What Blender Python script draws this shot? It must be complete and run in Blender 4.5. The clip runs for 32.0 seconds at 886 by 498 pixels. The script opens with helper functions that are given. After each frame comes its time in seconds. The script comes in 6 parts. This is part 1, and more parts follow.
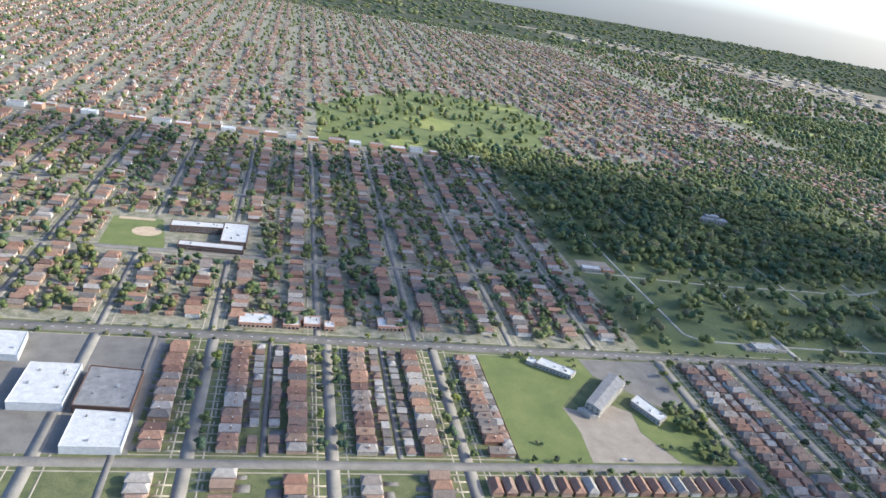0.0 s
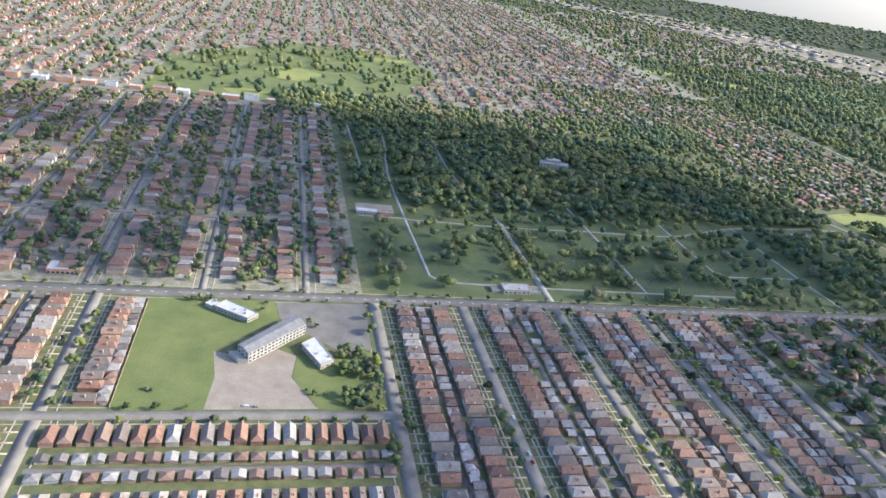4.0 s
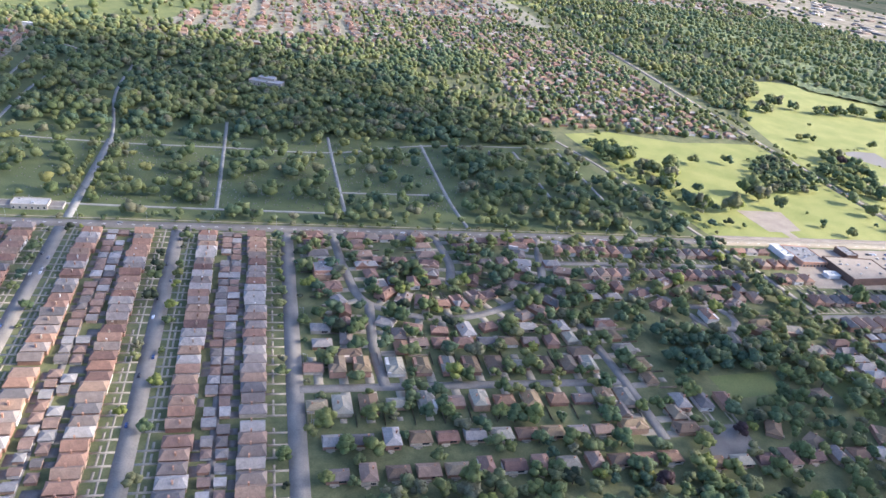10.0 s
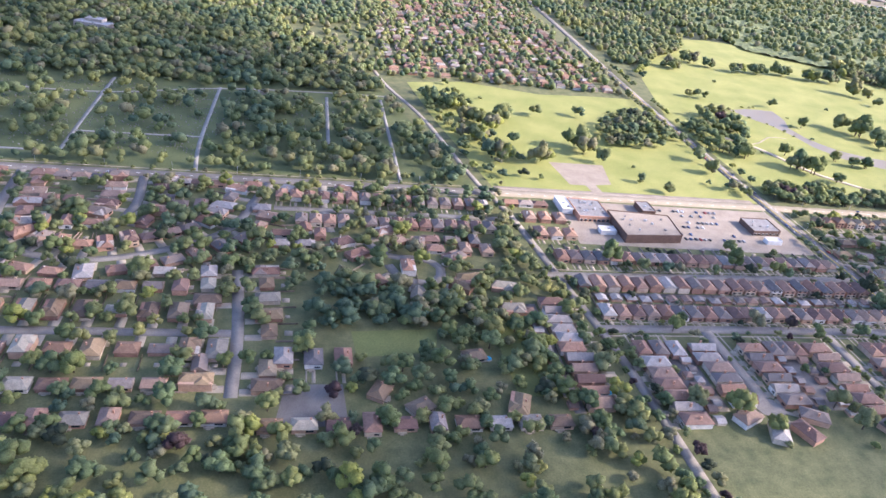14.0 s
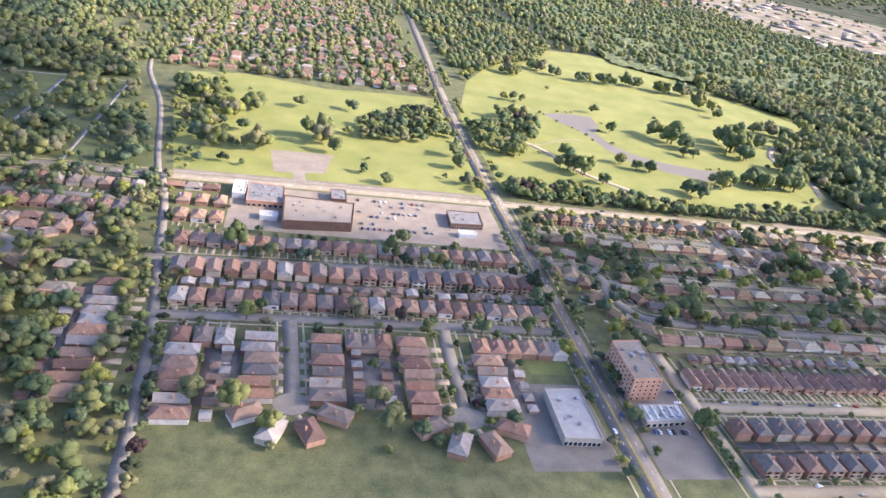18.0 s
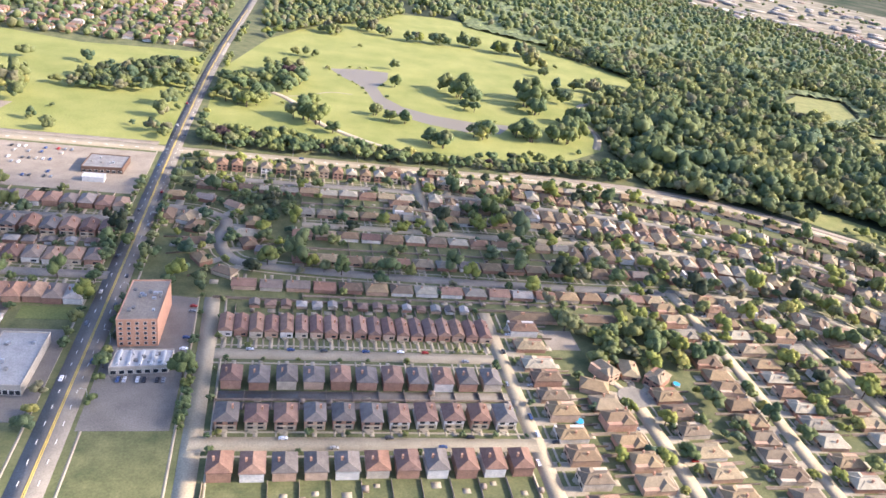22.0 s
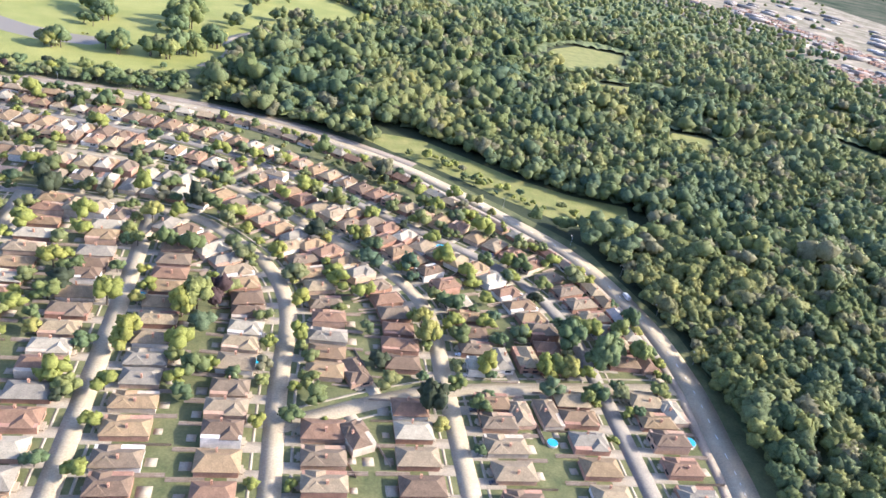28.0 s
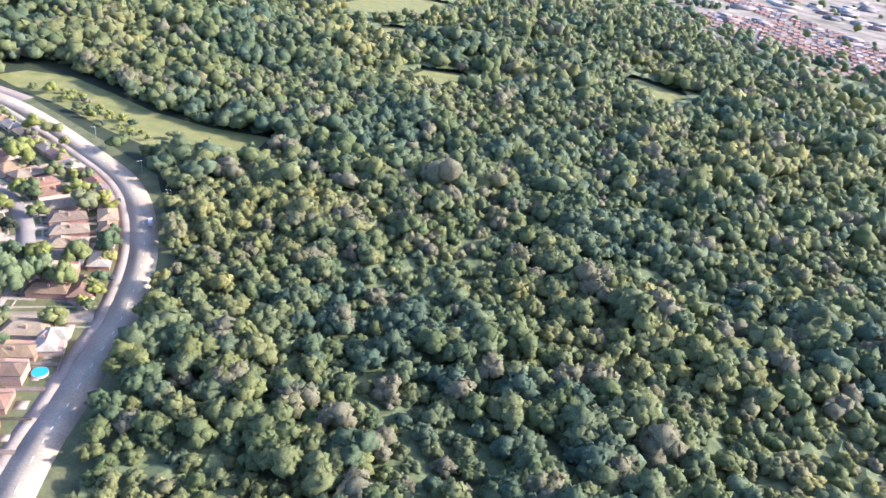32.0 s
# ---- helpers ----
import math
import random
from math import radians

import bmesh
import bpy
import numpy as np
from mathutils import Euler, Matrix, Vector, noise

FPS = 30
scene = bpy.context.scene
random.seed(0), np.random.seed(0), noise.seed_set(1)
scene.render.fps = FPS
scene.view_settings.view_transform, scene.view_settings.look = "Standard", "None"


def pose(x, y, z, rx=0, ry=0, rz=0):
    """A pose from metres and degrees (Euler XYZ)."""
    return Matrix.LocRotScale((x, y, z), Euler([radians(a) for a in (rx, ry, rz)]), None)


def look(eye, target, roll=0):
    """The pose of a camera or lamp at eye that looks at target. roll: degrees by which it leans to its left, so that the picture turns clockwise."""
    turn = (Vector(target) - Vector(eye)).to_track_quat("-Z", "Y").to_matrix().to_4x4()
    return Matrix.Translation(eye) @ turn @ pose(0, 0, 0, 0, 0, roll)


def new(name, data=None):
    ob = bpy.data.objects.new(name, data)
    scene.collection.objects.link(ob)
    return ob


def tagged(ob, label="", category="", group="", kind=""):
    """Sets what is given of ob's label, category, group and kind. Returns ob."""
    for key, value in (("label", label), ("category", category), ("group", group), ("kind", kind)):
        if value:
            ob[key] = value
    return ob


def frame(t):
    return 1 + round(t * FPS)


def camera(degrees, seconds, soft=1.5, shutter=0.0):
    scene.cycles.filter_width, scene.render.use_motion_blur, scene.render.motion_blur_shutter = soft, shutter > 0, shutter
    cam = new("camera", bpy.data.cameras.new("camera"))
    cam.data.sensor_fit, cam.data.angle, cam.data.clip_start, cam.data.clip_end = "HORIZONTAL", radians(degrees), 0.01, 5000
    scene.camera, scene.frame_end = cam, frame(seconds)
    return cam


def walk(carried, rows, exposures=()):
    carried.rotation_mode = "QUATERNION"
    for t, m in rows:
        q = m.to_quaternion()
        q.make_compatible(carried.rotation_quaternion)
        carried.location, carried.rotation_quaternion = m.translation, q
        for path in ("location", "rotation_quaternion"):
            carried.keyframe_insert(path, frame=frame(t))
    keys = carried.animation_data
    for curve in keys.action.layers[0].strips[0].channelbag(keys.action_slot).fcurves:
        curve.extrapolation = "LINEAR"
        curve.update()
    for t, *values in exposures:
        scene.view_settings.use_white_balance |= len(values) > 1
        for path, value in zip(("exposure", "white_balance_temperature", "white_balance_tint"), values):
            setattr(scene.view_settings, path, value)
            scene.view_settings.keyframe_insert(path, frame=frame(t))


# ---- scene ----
cam = camera(64.04, 32.0, soft=1.55)
PATH = [
    (0, (0.00, 0.00, 175.41), (56.90, 225.44, 83.54), 10.14),
    (0.5, (19.08, -0.32, 174.37), (77.76, 222.62, 77.66), 10.09),
    (1, (38.17, -0.65, 173.33), (96.63, 223.23, 78.67), 10.46),
    (1.5, (57.26, -0.97, 172.30), (117.06, 222.20, 76.80), 11.22),
    (2, (76.35, -1.30, 171.27), (138.49, 221.33, 76.00), 11.69),
    (2.5, (95.44, -1.63, 170.24), (159.23, 220.13, 74.05), 11.85),
    (3, (114.53, -1.98, 169.21), (178.27, 219.02, 71.25), 11.86),
    (3.5, (133.62, -2.35, 168.18), (195.47, 218.83, 69.41), 10.99),
    (5.5, (209.94, -3.94, 164.03), (261.23, 217.31, 59.55), 5.23),
    (6, (228.99, -4.38, 162.99), (285.49, 217.75, 63.16), 6.71),
    (6.5, (248.01, -4.87, 161.94), (305.34, 214.19, 55.99), 7.33),
    (7, (266.98, -5.39, 160.89), (326.31, 213.22, 55.09), 7.80),
    (7.5, (285.92, -5.93, 159.82), (346.20, 211.30, 51.77), 8.81),
    (8, (304.81, -6.50, 158.74), (364.89, 208.84, 46.84), 9.38),
    (8.5, (323.68, -7.08, 157.64), (385.66, 209.24, 48.71), 10.17),
    (9, (342.51, -7.64, 156.52), (406.79, 208.11, 47.80), 10.46),
    (9.5, (361.33, -8.20, 155.38), (424.29, 207.05, 44.91), 9.13),
    (10, (380.12, -8.75, 154.22), (443.66, 205.26, 41.71), 9.01),
    (10.5, (398.90, -9.28, 153.05), (458.84, 203.86, 36.96), 8.82),
    (11, (417.70, -9.79, 151.86), (481.20, 203.86, 38.63), 10.64),
    (11.5, (436.52, -10.25, 150.66), (501.20, 204.17, 39.57), 10.78),
    (12, (455.37, -10.67, 149.46), (523.98, 200.59, 34.72), 11.33),
    (12.5, (474.25, -11.04, 148.25), (533.76, 200.39, 28.84), 10.00),
    (13, (493.17, -11.39, 147.04), (551.07, 199.85, 26.53), 9.93),
    (13.5, (512.11, -11.77, 145.84), (564.08, 200.09, 23.72), 8.89),
    (14, (531.07, -12.20, 144.64), (583.44, 200.24, 23.69), 8.98),
    (14.5, (550.05, -12.69, 143.44), (610.62, 201.86, 30.29), 10.77),
    (16.5, (626.02, -14.92, 138.63), (683.61, 200.77, 26.11), 10.14),
    (17, (645.03, -15.53, 137.44), (702.12, 200.27, 24.89), 10.26),
    (17.5, (664.06, -16.20, 136.27), (720.56, 199.93, 24.03), 10.84),
    (18, (683.09, -16.90, 135.11), (738.07, 200.08, 23.77), 10.57),
    (18.5, (702.14, -17.63, 133.98), (756.23, 199.99, 23.45), 9.97),
    (19, (721.19, -18.38, 132.86), (775.57, 199.31, 22.62), 10.13),
    (19.5, (740.26, -19.16, 131.77), (795.61, 198.49, 21.93), 10.14),
    (20, (759.35, -19.97, 130.71), (815.86, 197.10, 20.31), 10.50),
    (20.5, (778.46, -20.79, 129.67), (833.05, 195.62, 17.05), 10.00),
    (21, (797.60, -21.64, 128.64), (852.43, 194.18, 14.99), 10.16),
    (21.5, (816.75, -22.52, 127.63), (872.43, 193.01, 13.83), 10.42),
    (22, (835.92, -23.41, 126.62), (892.92, 192.10, 13.45), 10.10),
    (22.5, (855.09, -24.33, 125.62), (912.39, 191.22, 12.68), 10.72),
    (23, (874.25, -25.29, 124.63), (931.93, 190.03, 11.43), 10.74),
    (23.5, (893.39, -26.29, 123.64), (951.31, 188.76, 10.06), 10.63),
    (24, (912.52, -27.34, 122.64), (971.40, 187.45, 9.06), 11.40),
    (24.5, (931.62, -28.43, 121.65), (991.30, 186.06, 7.93), 11.13),
    (25, (950.71, -29.58, 120.64), (1010.15, 184.39, 5.81), 11.36),
    (25.5, (969.78, -30.77, 119.62), (1028.08, 183.14, 4.12), 11.55),
    (27.5, (1046.00, -35.76, 115.48), (1105.36, 177.90, 0.05), 11.94),
    (28, (1065.04, -37.03, 114.45), (1123.65, 176.78, -1.10), 11.92),
    (28.5, (1084.05, -38.29, 113.43), (1143.50, 175.90, -0.97), 12.12),
    (29, (1103.06, -39.56, 112.42), (1163.45, 174.96, -0.87), 11.91),
    (29.5, (1122.06, -40.82, 111.43), (1182.52, 174.00, -1.26), 11.42),
    (30, (1141.06, -42.08, 110.45), (1200.48, 171.89, -4.37), 10.82),
    (30.5, (1160.06, -43.34, 109.47), (1218.88, 169.19, -8.30), 9.98),
    (31, (1179.07, -44.60, 108.51), (1238.18, 167.15, -10.52), 9.84),
    (31.5, (1198.10, -45.86, 107.55), (1257.36, 165.74, -11.67), 9.56),
    (32, (1217.13, -47.11, 106.59), (1276.92, 164.39, -12.55), 9.87),
]
walk(cam, [(t, look(eye, target, roll)) for t, eye, target, roll in PATH], [(0.0, 1.4, 5150, 9), (3.0, 1.42, 5150, 10), (6.0, 2.04, 5400, 15), (10.0, 1.88, 5300, 18), (14.0, 2.08, 5450, 26), (20.0, 2.0, 5700, 22), (25.0, 2.02, 5550, 19), (29.0, 2.0, 5200, 18), (32.0, 2.08, 5000, 26)])

UNIT = 0.5          # the plan below is laid out in units of half a metre

# ---- sky and sun ----
SUN_EL, SUN_AZ = 28.0, 9.0     # elevation; azimuth of the sun counted from +x towards -y
sun_from = Vector((math.cos(radians(SUN_AZ)) * math.cos(radians(SUN_EL)), -math.sin(radians(SUN_AZ)) * math.cos(radians(SUN_EL)), math.sin(radians(SUN_EL))))
world = bpy.data.worlds.new("sky")
scene.world = world
world.use_nodes = True
wn = world.node_tree.nodes
sky = wn.new("ShaderNodeTexSky")
sky.sky_type, sky.sun_disc = "NISHITA", False
sky.sun_elevation, sky.sun_rotation = radians(SUN_EL), radians(90 + SUN_AZ)
sky.air_density, sky.dust_density, sky.ozone_density = 0.68, 1.8, 0.25
wn["Background"].inputs["Strength"].default_value = 0.135
world.node_tree.links.new(sky.outputs[0], wn["Background"].inputs["Color"])
sun = new("sun", bpy.data.lights.new("sun", "SUN"))
sun.data.energy, sun.data.angle, sun.data.color = 2.8, radians(0.9), (1.0, 0.84, 0.57)
sun.matrix_world = look((0, 0, 900), Vector((0, 0, 900)) - sun_from)


# ---- materials ----
def material(name, rough=0.9, metal=0.0):
    m = bpy.data.materials.new(name)
    m.use_nodes = True
    b = m.node_tree.nodes["Principled BSDF"]
    b.inputs["Roughness"].default_value, b.inputs["Metallic"].default_value = rough, metal
    b.inputs["Specular IOR Level"].default_value = 0.3
    return m, m.node_tree.nodes, m.node_tree.links, b


def ramp_node(nodes, stops, mode="LINEAR"):
    r = nodes.new("ShaderNodeValToRGB")
    r.color_ramp.interpolation = mode
    while len(r.color_ramp.elements) < len(stops):
        r.color_ramp.elements.new(0.5)
    for e, (p, c) in zip(r.color_ramp.elements, stops):
        e.position, e.color = p, (*c, 1)
    return r


def noise_node(nodes, links, scale, detail=4, rough=0.6):
    geo = nodes.new("ShaderNodeNewGeometry")
    n = nodes.new("ShaderNodeTexNoise")
    n.inputs["Scale"].default_value, n.inputs["Detail"].default_value, n.inputs["Roughness"].default_value = scale / UNIT, detail, rough
    links.new(geo.outputs["Position"], n.inputs["Vector"])
    return n


def mix_node(nodes, links, a, b, fac, kind="MULTIPLY", amount=1.0):
    m = nodes.new("ShaderNodeMix")
    m.data_type, m.blend_type = "RGBA", kind
    m.inputs[0].default_value = amount
    if fac is not None:
        links.new(fac, m.inputs[0])
    links.new(a, m.inputs[6])
    links.new(b, m.inputs[7])
    return m.outputs[2]


def bump(nodes, links, b, height, strength=0.5, distance=0.1):
    n = nodes.new("ShaderNodeBump")
    n.inputs["Strength"].default_value, n.inputs["Distance"].default_value = strength, distance * UNIT
    links.new(height, n.inputs["Height"])
    links.new(n.outputs[0], b.inputs["Normal"])


def surface(name, dark, light, coarse, fine, rough=0.9, relief=0.0, dist=0.05):
    """A surface that varies at two scales, in metres."""
    m, n, l, b = material(name, rough)
    big, small = noise_node(n, l, 1 / coarse, 5), noise_node(n, l, 1 / fine, 3)
    r = ramp_node(n, [(0.3, dark), (0.7, light)])
    l.new(big.outputs["Fac"], r.inputs[0])
    g = ramp_node(n, [(0.25, (0.72, 0.72, 0.72)), (0.75, (1.2, 1.2, 1.2))])
    l.new(small.outputs["Fac"], g.inputs[0])
    l.new(mix_node(n, l, r.outputs[0], g.outputs[0], None), b.inputs["Base Color"])
    if relief:
        bump(n, l, b, small.outputs["Fac"], relief, dist)
    return m


def varied(name, stops, per_island=False, fine=0.5, rough=0.85, relief=0.4, dist=0.05, grain=0.25, leafy=0.0, toned=False):
    """Each piece (or each tree, by its tone) takes one of the given colours, with grain."""
    m, n, l, b = material(name, rough)
    if toned:
        tone = n.new("ShaderNodeAttribute")
        tone.attribute_name = "tone"
        source = tone.outputs["Fac"]
    elif per_island:
        source = n.new("ShaderNodeNewGeometry").outputs["Random Per Island"]
    else:
        source = n.new("ShaderNodeObjectInfo").outputs["Random"]
    r = ramp_node(n, [(i / len(stops), c) for i, c in enumerate(stops)], "CONSTANT")
    l.new(source, r.inputs[0])
    small, big = noise_node(n, l, 1 / fine, 4), noise_node(n, l, 1 / 3.0, 2)
    g = ramp_node(n, [(0.3, (1 - grain,) * 3), (0.7, (1 + grain,) * 3)])
    l.new(small.outputs["Fac"], g.inputs[0])
    h = ramp_node(n, [(0.35, (0.85,) * 3), (0.65, (1.1,) * 3)])
    l.new(big.outputs["Fac"], h.inputs[0])
    c = mix_node(n, l, r.outputs[0], g.outputs[0], None)
    c = mix_node(n, l, c, h.outputs[0], None)
    l.new(c, b.inputs["Base Color"])
    bump(n, l, b, small.outputs["Fac"], relief, dist)
    if leafy:
        tr, mx = n.new("ShaderNodeBsdfTranslucent"), n.new("ShaderNodeMixShader")
        mx.inputs[0].default_value = leafy
        l.new(c, tr.inputs["Color"])
        l.new(b.outputs[0], mx.inputs[1])
        l.new(tr.outputs[0], mx.inputs[2])
        l.new(mx.outputs[0], n["Material Output"].inputs["Surface"])
    return m


SUBURB = surface("lawns_and_drives", (0.12, 0.125, 0.065), (0.34, 0.295, 0.22), 9, 2.5, 0.95)
GRASS = surface("suburban_grass", (0.075, 0.09, 0.035), (0.17, 0.165, 0.07), 11, 1.2, 0.95)
LAWN = surface("park_lawn", (0.19, 0.21, 0.05), (0.295, 0.29, 0.085), 55, 1.5, 0.95)
FIELD = surface("sports_grass", (0.11, 0.135, 0.04), (0.18, 0.19, 0.06), 30, 1.2, 0.95)
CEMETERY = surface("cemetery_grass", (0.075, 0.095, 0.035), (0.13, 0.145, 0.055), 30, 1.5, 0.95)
MEADOW = surface("rough_meadow", (0.15, 0.17, 0.045), (0.26, 0.24, 0.08), 14, 1.2, 0.95)
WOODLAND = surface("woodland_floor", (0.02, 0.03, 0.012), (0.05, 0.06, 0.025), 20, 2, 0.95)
ASPHALT = surface("asphalt", (0.14, 0.125, 0.105), (0.215, 0.193, 0.163), 18, 0.8, 0.9)
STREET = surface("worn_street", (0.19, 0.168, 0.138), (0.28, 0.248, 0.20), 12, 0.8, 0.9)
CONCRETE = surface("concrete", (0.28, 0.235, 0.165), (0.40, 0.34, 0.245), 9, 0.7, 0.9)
# road colour with sunlight painted in: paler and warmer than the street grey
SUNLIT_ROAD = surface("sunlit_road", (0.31, 0.255, 0.17), (0.41, 0.345, 0.235), 16, 0.9, 0.9)
PALE = surface("pale_yard_paving", (0.235, 0.19, 0.14), (0.33, 0.275, 0.21), 14, 1.0, 0.9)
SAND = surface("infield_sand", (0.42, 0.30, 0.19), (0.52, 0.40, 0.26), 8, 0.8, 0.95)
GRAVEL = surface("gravel_path", (0.24, 0.225, 0.19), (0.34, 0.32, 0.275), 9, 0.8, 0.95)
ROOF_FLAT = surface("white_membrane_roof", (0.42, 0.405, 0.375), (0.56, 0.54, 0.50), 6, 0.7, 0.8)
ROOF_DULL = surface("dull_membrane_roof", (0.27, 0.26, 0.24), (0.37, 0.355, 0.33), 6, 0.7, 0.85)
ROOF_GREY = surface("grey_gravel_roof", (0.17, 0.16, 0.15), (0.27, 0.255, 0.24), 5, 0.5, 0.9)
PAINT_WHITE = surface("white_paint", (0.46, 0.45, 0.42), (0.60, 0.58, 0.54), 3, 0.4, 0.7)
BRICK_TAN = surface("tan_brick", (0.40, 0.215, 0.13), (0.49, 0.275, 0.175), 4, 0.3, 0.9)
STUCCO = surface("pale_stucco", (0.30, 0.265, 0.215), (0.41, 0.365, 0.30), 5, 0.4, 0.9)
BRICK_DARK = surface("dark_brown_brick", (0.09, 0.055, 0.04), (0.14, 0.085, 0.06), 4, 0.3, 0.9)
LINE = surface("road_line_paint", (0.60, 0.58, 0.52), (0.75, 0.72, 0.66), 2, 0.3, 0.8)
LINE_YELLOW = surface("yellow_line_paint", (0.55, 0.40, 0.08), (0.65, 0.48, 0.12), 2, 0.3, 0.8)
INDUSTRY = surface("industrial_ground", (0.14, 0.135, 0.085), (0.38, 0.325, 0.25), 75, 14, 1.0)
INDUSTRY.node_tree.nodes["Principled BSDF"].inputs["Specular IOR Level"].default_value = 0.0
FAR_LAND = surface("distant_land", (0.035, 0.055, 0.035), (0.13, 0.125, 0.09), 210, 30, 1.0)
FAR_LAND.node_tree.nodes["Principled BSDF"].inputs["Specular IOR Level"].default_value = 0.0

ROOF_COLOURS = [(0.215, 0.12, 0.08), (0.17, 0.135, 0.11), (0.265, 0.23, 0.195), (0.255, 0.155, 0.105), (0.19, 0.15, 0.12), (0.27, 0.18, 0.12), (0.14, 0.085, 0.065), (0.315, 0.28, 0.24),
                (0.225, 0.185, 0.155), (0.29, 0.17, 0.11), (0.13, 0.115, 0.105), (0.235, 0.16, 0.115), (0.25, 0.145, 0.095), (0.205, 0.125, 0.09)]
WARM_ROOFS = [(0.225, 0.158, 0.085), (0.185, 0.125, 0.072), (0.275, 0.212, 0.125), (0.165, 0.124, 0.082), (0.25, 0.175, 0.095), (0.32, 0.278, 0.20), (0.14, 0.096, 0.062), (0.235, 0.182, 0.115), (0.195, 0.118, 0.073), (0.215, 0.188, 0.142)]
RED_ROOFS = [(0.235, 0.135, 0.095), (0.20, 0.115, 0.085), (0.26, 0.16, 0.115), (0.185, 0.12, 0.095), (0.245, 0.15, 0.10)]
PALE_ROOFS = [(0.27, 0.245, 0.215), (0.20, 0.175, 0.15), (0.19, 0.12, 0.085), (0.33, 0.30, 0.265), (0.22, 0.145, 0.105), (0.14, 0.118, 0.10), (0.23, 0.21, 0.185), (0.20, 0.135, 0.10)]
WALL_COLOURS = [(0.36, 0.21, 0.14), (0.30, 0.17, 0.11), (0.46, 0.38, 0.28), (0.40, 0.26, 0.17), (0.58, 0.53, 0.46), (0.27, 0.15, 0.10), (0.44, 0.31, 0.21)]
CAR_COLOURS = [(0.55, 0.55, 0.56), (0.03, 0.03, 0.035), (0.72, 0.72, 0.72), (0.20, 0.21, 0.23), (0.30, 0.03, 0.025), (0.05, 0.08, 0.18), (0.40, 0.38, 0.34), (0.08, 0.08, 0.085)]
ROOF = varied("asphalt_shingle_roof", ROOF_COLOURS, relief=0.6)
ROOF_WARM = varied("brown_shingle_roof", WARM_ROOFS, relief=0.6)
ROOF_MIXED = varied("mixed_shingle_roof", [(0.235, 0.13, 0.085), (0.20, 0.115, 0.08), (0.135, 0.115, 0.10), (0.225, 0.14, 0.10), (0.17, 0.105, 0.08), (0.17, 0.145, 0.125), (0.25, 0.155, 0.11)], relief=0.6)
ROOF_RED = varied("red_brown_shingle_roof", RED_ROOFS, relief=0.6)
ROOF_PALE = varied("garage_shingle_roof", PALE_ROOFS, relief=0.6)
WALL = varied("house_brick_wall", WALL_COLOURS, fine=0.25)
FAR_ROOF = varied("far_house_roof", ROOF_COLOURS, True, 0.8)
FAR_WALL = varied("far_house_wall", WALL_COLOURS, True, 0.8)
CAR_PAINT = varied("car_paint", CAR_COLOURS, fine=2.0, rough=0.3, relief=0.0, grain=0.03)
FAR_SHED = varied("far_shed_roof", [(0.27, 0.24, 0.20), (0.23, 0.205, 0.175), (0.40, 0.37, 0.33), (0.16, 0.145, 0.13), (0.29, 0.25, 0.21), (0.21, 0.16, 0.13)], True, 3.0)
GREENS = [(0.14, 0.175, 0.07), (0.195, 0.22, 0.075), (0.125, 0.17, 0.08), (0.23, 0.245, 0.085), (0.16, 0.20, 0.09), (0.11, 0.15, 0.07), (0.205, 0.215, 0.10)]
WOOD_GREENS = [(0.095, 0.145, 0.085), (0.105, 0.15, 0.075), (0.125, 0.17, 0.09), (0.11, 0.155, 0.07), (0.145, 0.185, 0.085), (0.13, 0.17, 0.065), (0.16, 0.195, 0.085), (0.20, 0.20, 0.115), (0.15, 0.185, 0.07), (0.18, 0.21, 0.085),
               (0.165, 0.195, 0.075), (0.205, 0.225, 0.085), (0.18, 0.205, 0.07), (0.205, 0.21, 0.10), (0.22, 0.235, 0.09), (0.245, 0.25, 0.085)]
WOOD_GREENS = [(r * 1.24, g * 1.18, b * 1.15) for r, g, b in WOOD_GREENS]
LEAF = varied("tree_foliage", [(r * 1.25, g * 1.25, b * 1.2) for r, g, b in GREENS], False, 0.9, 0.8, 0.3, 0.3, 0.3, 0.5)
LEAF_YELLOW = varied("yellow_green_foliage", [(0.35, 0.35, 0.085), (0.30, 0.32, 0.08), (0.39, 0.37, 0.11)], False, 0.9, 0.8, 0.3, 0.3, 0.3, 0.5)
LEAF_DARK = varied("dark_purple_foliage", [(0.085, 0.065, 0.055), (0.07, 0.085, 0.045), (0.095, 0.06, 0.055), (0.08, 0.095, 0.05)], False, 0.9, 0.8, 0.3, 0.3, 0.3, 0.45)
WOODS = varied("woodland_foliage", WOOD_GREENS, True, 0.7, 0.8, 0.5, 0.3, 0.34, 0.5, True)
BRUSH = surface("brushwood_leaves", (0.085, 0.115, 0.05), (0.17, 0.19, 0.075), 9, 1.5, 0.95, 0.5, 0.4)
BARK = surface("bark", (0.07, 0.055, 0.04), (0.13, 0.10, 0.075), 2, 0.2, 0.95, 0.5)
FENCE_WOOD = surface("fence_wood", (0.20, 0.15, 0.11), (0.30, 0.24, 0.18), 3, 0.3, 0.9)
TYRE, TN, TL, TB = material("tyre_rubber", 0.8)
TB.inputs["Base Color"].default_value = (0.02, 0.02, 0.02, 1)
STEEL, SN, SL, SB = material("galvanised_steel", 0.45, 0.8)
SB.inputs["Base Color"].default_value = (0.5, 0.5, 0.5, 1)
GLASS, GN, GL, GB = material("dark_window_glass", 0.08)
GB.inputs["Base Color"].default_value = (0.02, 0.025, 0.03, 1)
GB.inputs["Specular IOR Level"].default_value = 0.6
WATER, WNN, WL, WB = material("pond_water", 0.55)
